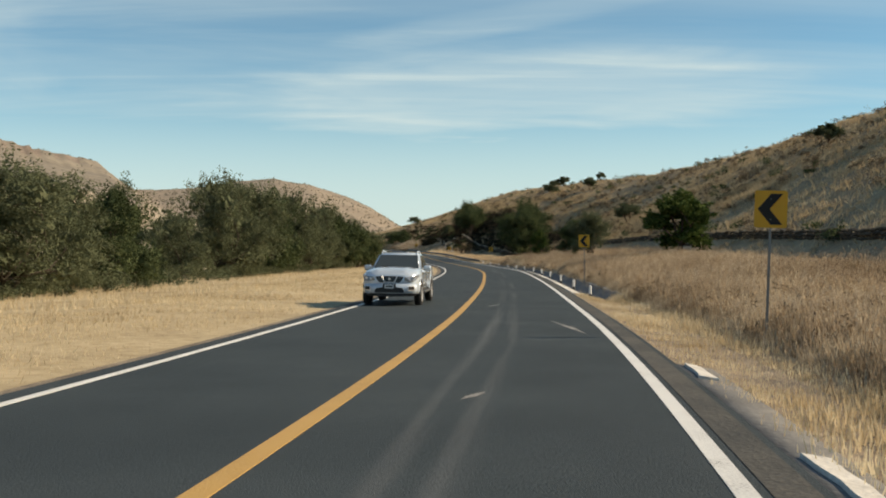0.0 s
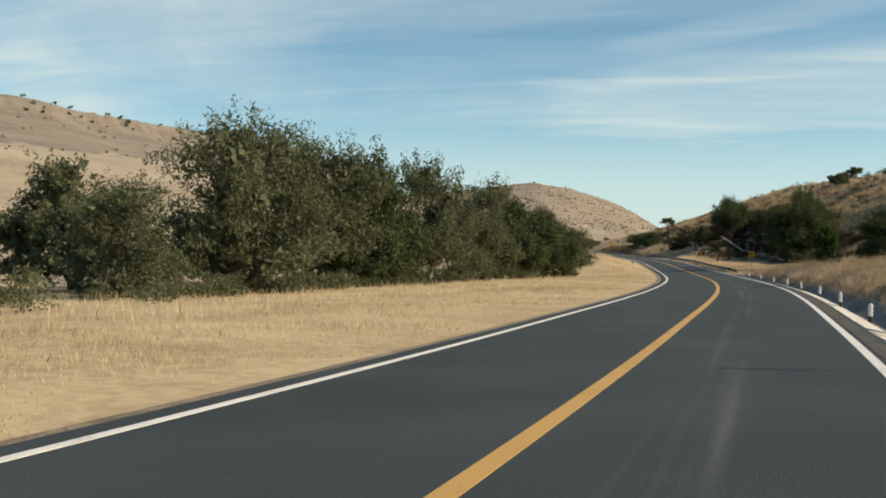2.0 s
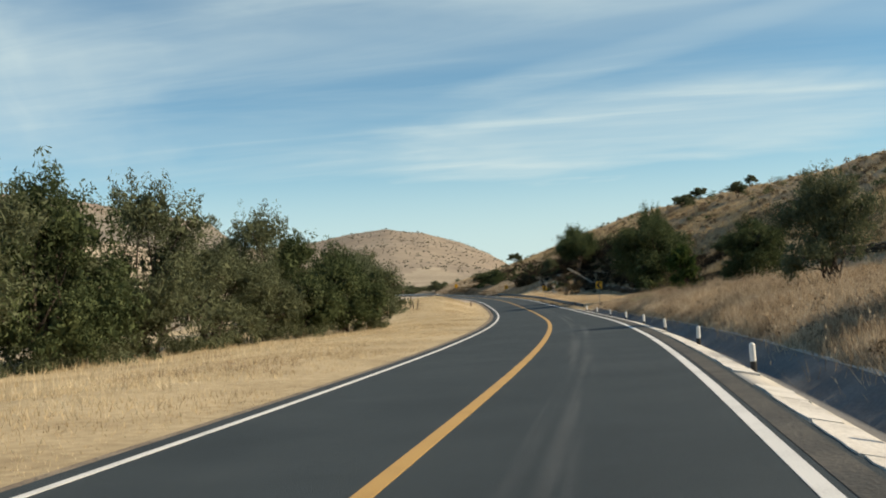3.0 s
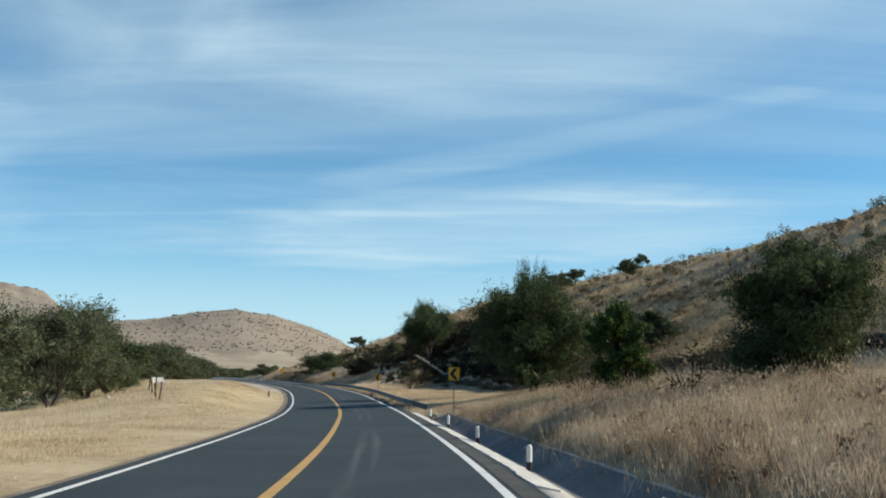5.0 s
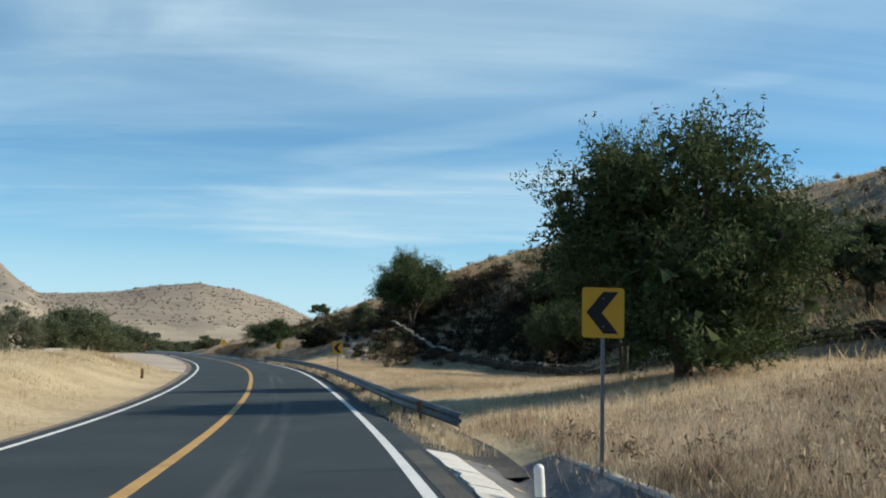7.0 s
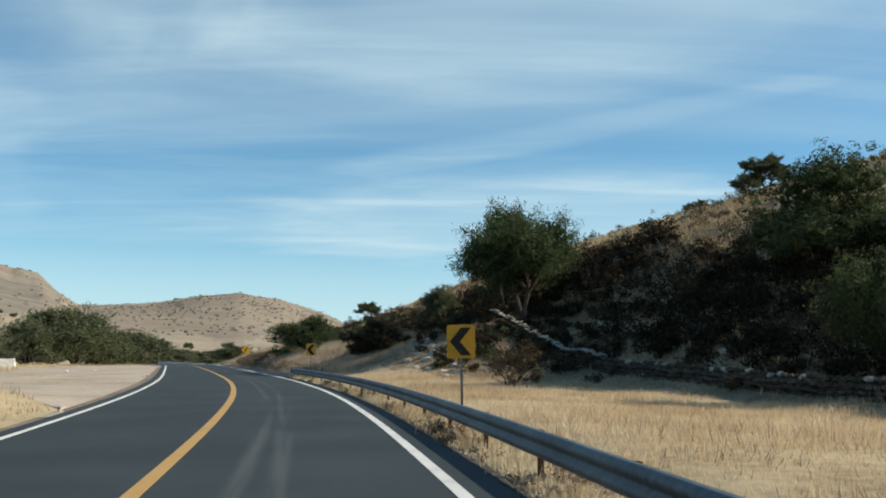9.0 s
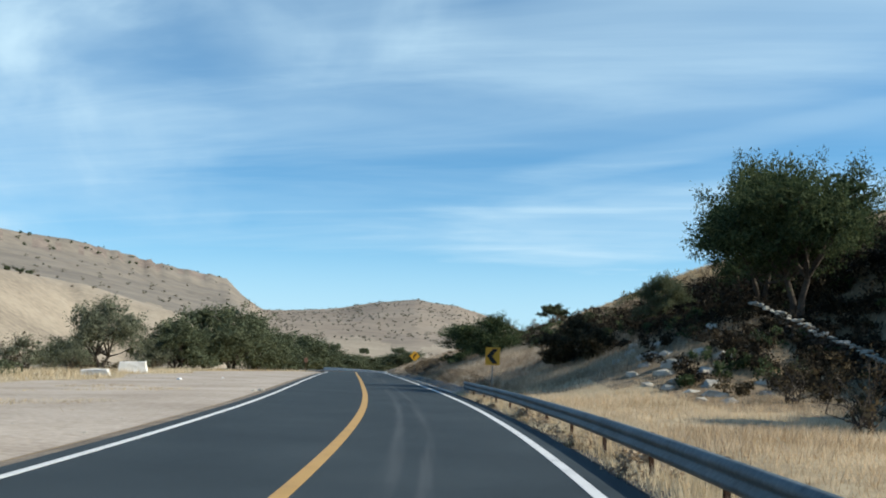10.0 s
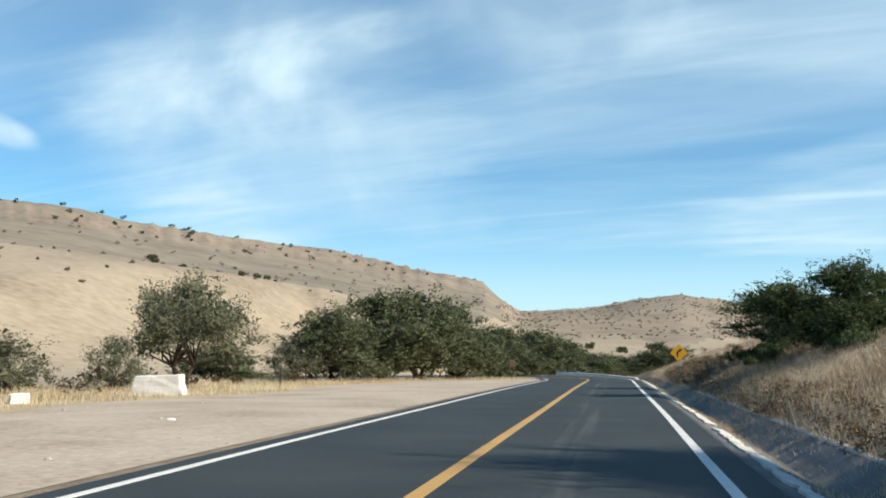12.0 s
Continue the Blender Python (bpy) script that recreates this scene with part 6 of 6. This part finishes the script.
    bm = loft(bmesh.new(), [(2.668, [(0, 0.47), (0.44, 0.47), (0.47, 0.49), (0.40, 0.60), (0.20, 0.63), (0, 0.635)]), (2.60, [(0, 0.46), (0.48, 0.46), (0.52, 0.49), (0.44, 0.62), (0.20, 0.65), (0, 0.655)])])
    part("air_intake", bm, M["black_plastic"], root, "black lower intake")
    part("plate_holder", box(bmesh.new(), -0.21, 0.21, 2.64, 2.672, 0.575, 0.745, 0.01), M["black_plastic"], root, "black plate holder")
    part("lower_valance", loft(bmesh.new(), [(2.60, [(0, 0.33), (0.50, 0.35), (0.54, 0.43), (0, 0.43)]), (2.45, [(0, 0.32), (0.68, 0.34), (0.72, 0.43), (0, 0.43)]), (2.1, [(0, 0.32), (0.80, 0.34), (0.86, 0.43), (0, 0.43)])]), M["black_plastic"], root, "black lower valance")
    plate = part("number_plate", box(bmesh.new(), -0.15, 0.15, 2.668, 2.69, 0.595, 0.725, 0.006), M["post_white"], root, "white plate")
    part("plate_bars", box(bmesh.new(), -0.11, 0.11, 2.69, 2.693, 0.64, 0.685), M["black_plastic"], plate, "dark bar")
    for sx in (-1, 1):
        bm = bmesh.new()
        pts = [(0.49, 2.60, 0.85), (0.66, 2.555, 0.835), (0.80, 2.48, 0.85), (0.905, 2.20, 0.99), (0.885, 2.17, 1.045), (0.76, 2.44, 1.0), (0.49, 2.595, 0.965)]
        f = bm.faces.new([bm.verts.new((sx * x * 1.03, y + 0.045, z)) for x, y, z in pts])
        r = bmesh.ops.extrude_face_region(bm, geom=[f])
        for v in r["geom"]:
            if isinstance(v, bmesh.types.BMVert):
                v.co += Vector((-sx * 0.05, -0.10, 0))
        bmesh.ops.recalc_face_normals(bm, faces=bm.faces)
        lamp = part("headlight", bm, M["lamp_glass"], root, "clear headlight")
        for x, y, z, r in ((0.60, 2.615, 0.905, 0.03), (0.75, 2.555, 0.925, 0.04)):
            part("lamp_lens", tube(bmesh.new(), (sx * x, y - 0.03, z), (sx * (x + 0.01), y + 0.012, z), r, n=20), M["chrome"], lamp, "bright round lens")
        bm = box(bmesh.new(), -0.13, 0.13, -0.02, 0.02, -0.085, 0.075, 0.02)
        for v in bm.verts:
            v.co.z += 0.10 * (sx * v.co.x + 0.13)
        o = part("fog_lamp_surround", bm, M["chrome"], root, "chrome fog lamp surround")
        o.matrix_basis = pose(sx * 0.70, 2.575, 0.59, 0, 0, -sx * 38)
        bm = box(bmesh.new(), -0.105, 0.105, 0.012, 0.028, -0.035, 0.07, 0.012)
        q = part("fog_lamp", bm, M["black_plastic"], o, "dark fog lamp")
        # mirrors, rails, steps, handles, flares
        bm = box(bmesh.new(), -0.12, 0.12, -0.07, 0.07, -0.08, 0.085, 0.045)
        o = part("door_mirror", bm, M["silver"], root, "silver door mirror", True)
        o.matrix_basis = pose(sx * 1.01, 0.60, 1.22, 0, 0, -sx * 12)
        part("mirror_foot", box(bmesh.new(), -0.10, 0.10, -0.05, 0.05, -0.095, -0.07, 0.01), M["black_plastic"], o, "black mirror underside")
        part("mirror_arm", tube(bmesh.new(), (sx * 0.88, 0.62, 1.16), (sx * 0.98, 0.62, 1.20), 0.025, n=8), M["black_plastic"], o).matrix_parent_inverse = o.matrix_basis.inverted()
        bm = bmesh.new()
        rail = [(0.16, 1.66), (0.08, 1.735), (-0.2, 1.775), (-0.6, 1.765), (-0.84, 1.70), (-0.90, 1.66)]
        for (ya, za), (yb, zb) in zip(rail, rail[1:]):
            tube(bm, (sx * 0.60, ya, za), (sx * 0.60, yb, zb), 0.024, n=8)
        part("roof_rail", bm, M["silver"], root, "silver arched roof rail", True)
        part("side_step", box(bmesh.new(), *((0.80, 0.99) if sx > 0 else (-0.99, -0.80)), -1.0, 1.05, 0.40, 0.46, 0.02), M["galvanised"], root, "grey side step")
        for y in (0.0, -0.88):
            part("door_handle", box(bmesh.new(), *((0.905, 0.945) if sx > 0 else (-0.945, -0.905)), y - 0.02, y + 0.14, 0.985, 1.015, 0.008), M["black_plastic"], root, "dark door handle")
        for y in (0.93, -0.12, -1.10):
            part("door_gap", box(bmesh.new(), *((0.900, 0.9195) if sx > 0 else (-0.9195, -0.900)), y - 0.002, y + 0.002, 0.55, 1.10), M["black_plastic"], root)
        for y in (1.65, -1.55):
            part("wheel_arch", tube(bmesh.new(), (sx * 0.86, y, 0.45), (sx * 0.932, y, 0.45), 0.47, n=32), M["black_plastic"], root, "dark wheel arch")
            bm = bmesh.new()
            vs, fs = [], []
            arc = [Vector((sx * 0.912, y + 0.49 * math.cos(radians(a)), 0.43 + 0.49 * math.sin(radians(a)))) for a in range(5, 176, 10)]
            limb(vs, fs, arc, [0.03] * len(arc), 8)
            vs = [bm.verts.new(v) for v in vs]
            for q in fs:
                bm.faces.new([vs[k] for k in q])
            bmesh.ops.recalc_face_normals(bm, faces=bm.faces)
            part("fender_flare", bm, M["silver"], root, "silver fender flare", True)
            car_wheel(root, sx * 0.845, y)
    part("bed_liner", box(bmesh.new(), -0.80, 0.80, -2.56, -1.2, 1.20, 1.225), M["black_plastic"], root, "dark load bed")
    return tagged(root, "silver double-cab pickup truck on the oncoming lane", "pickup truck")


PICKUP_S, PICKUP_D = 5.1, -2.4
x, y, z = at_road(PICKUP_S, PICKUP_D)
pickup().matrix_basis = pose(float(x), float(y), float(z) + 0.005, 0, 0, heading(PICKUP_S) + 178.8)

# ------------------------------------------------------------------ kerb slabs
for k, (a, b, kerb) in enumerate(KERBS):
    kerb_slabs(a, b, kerb, 70 + k, 0.18 if a > 200 else 0.0, 0.24 if a < 0 else 0.0)
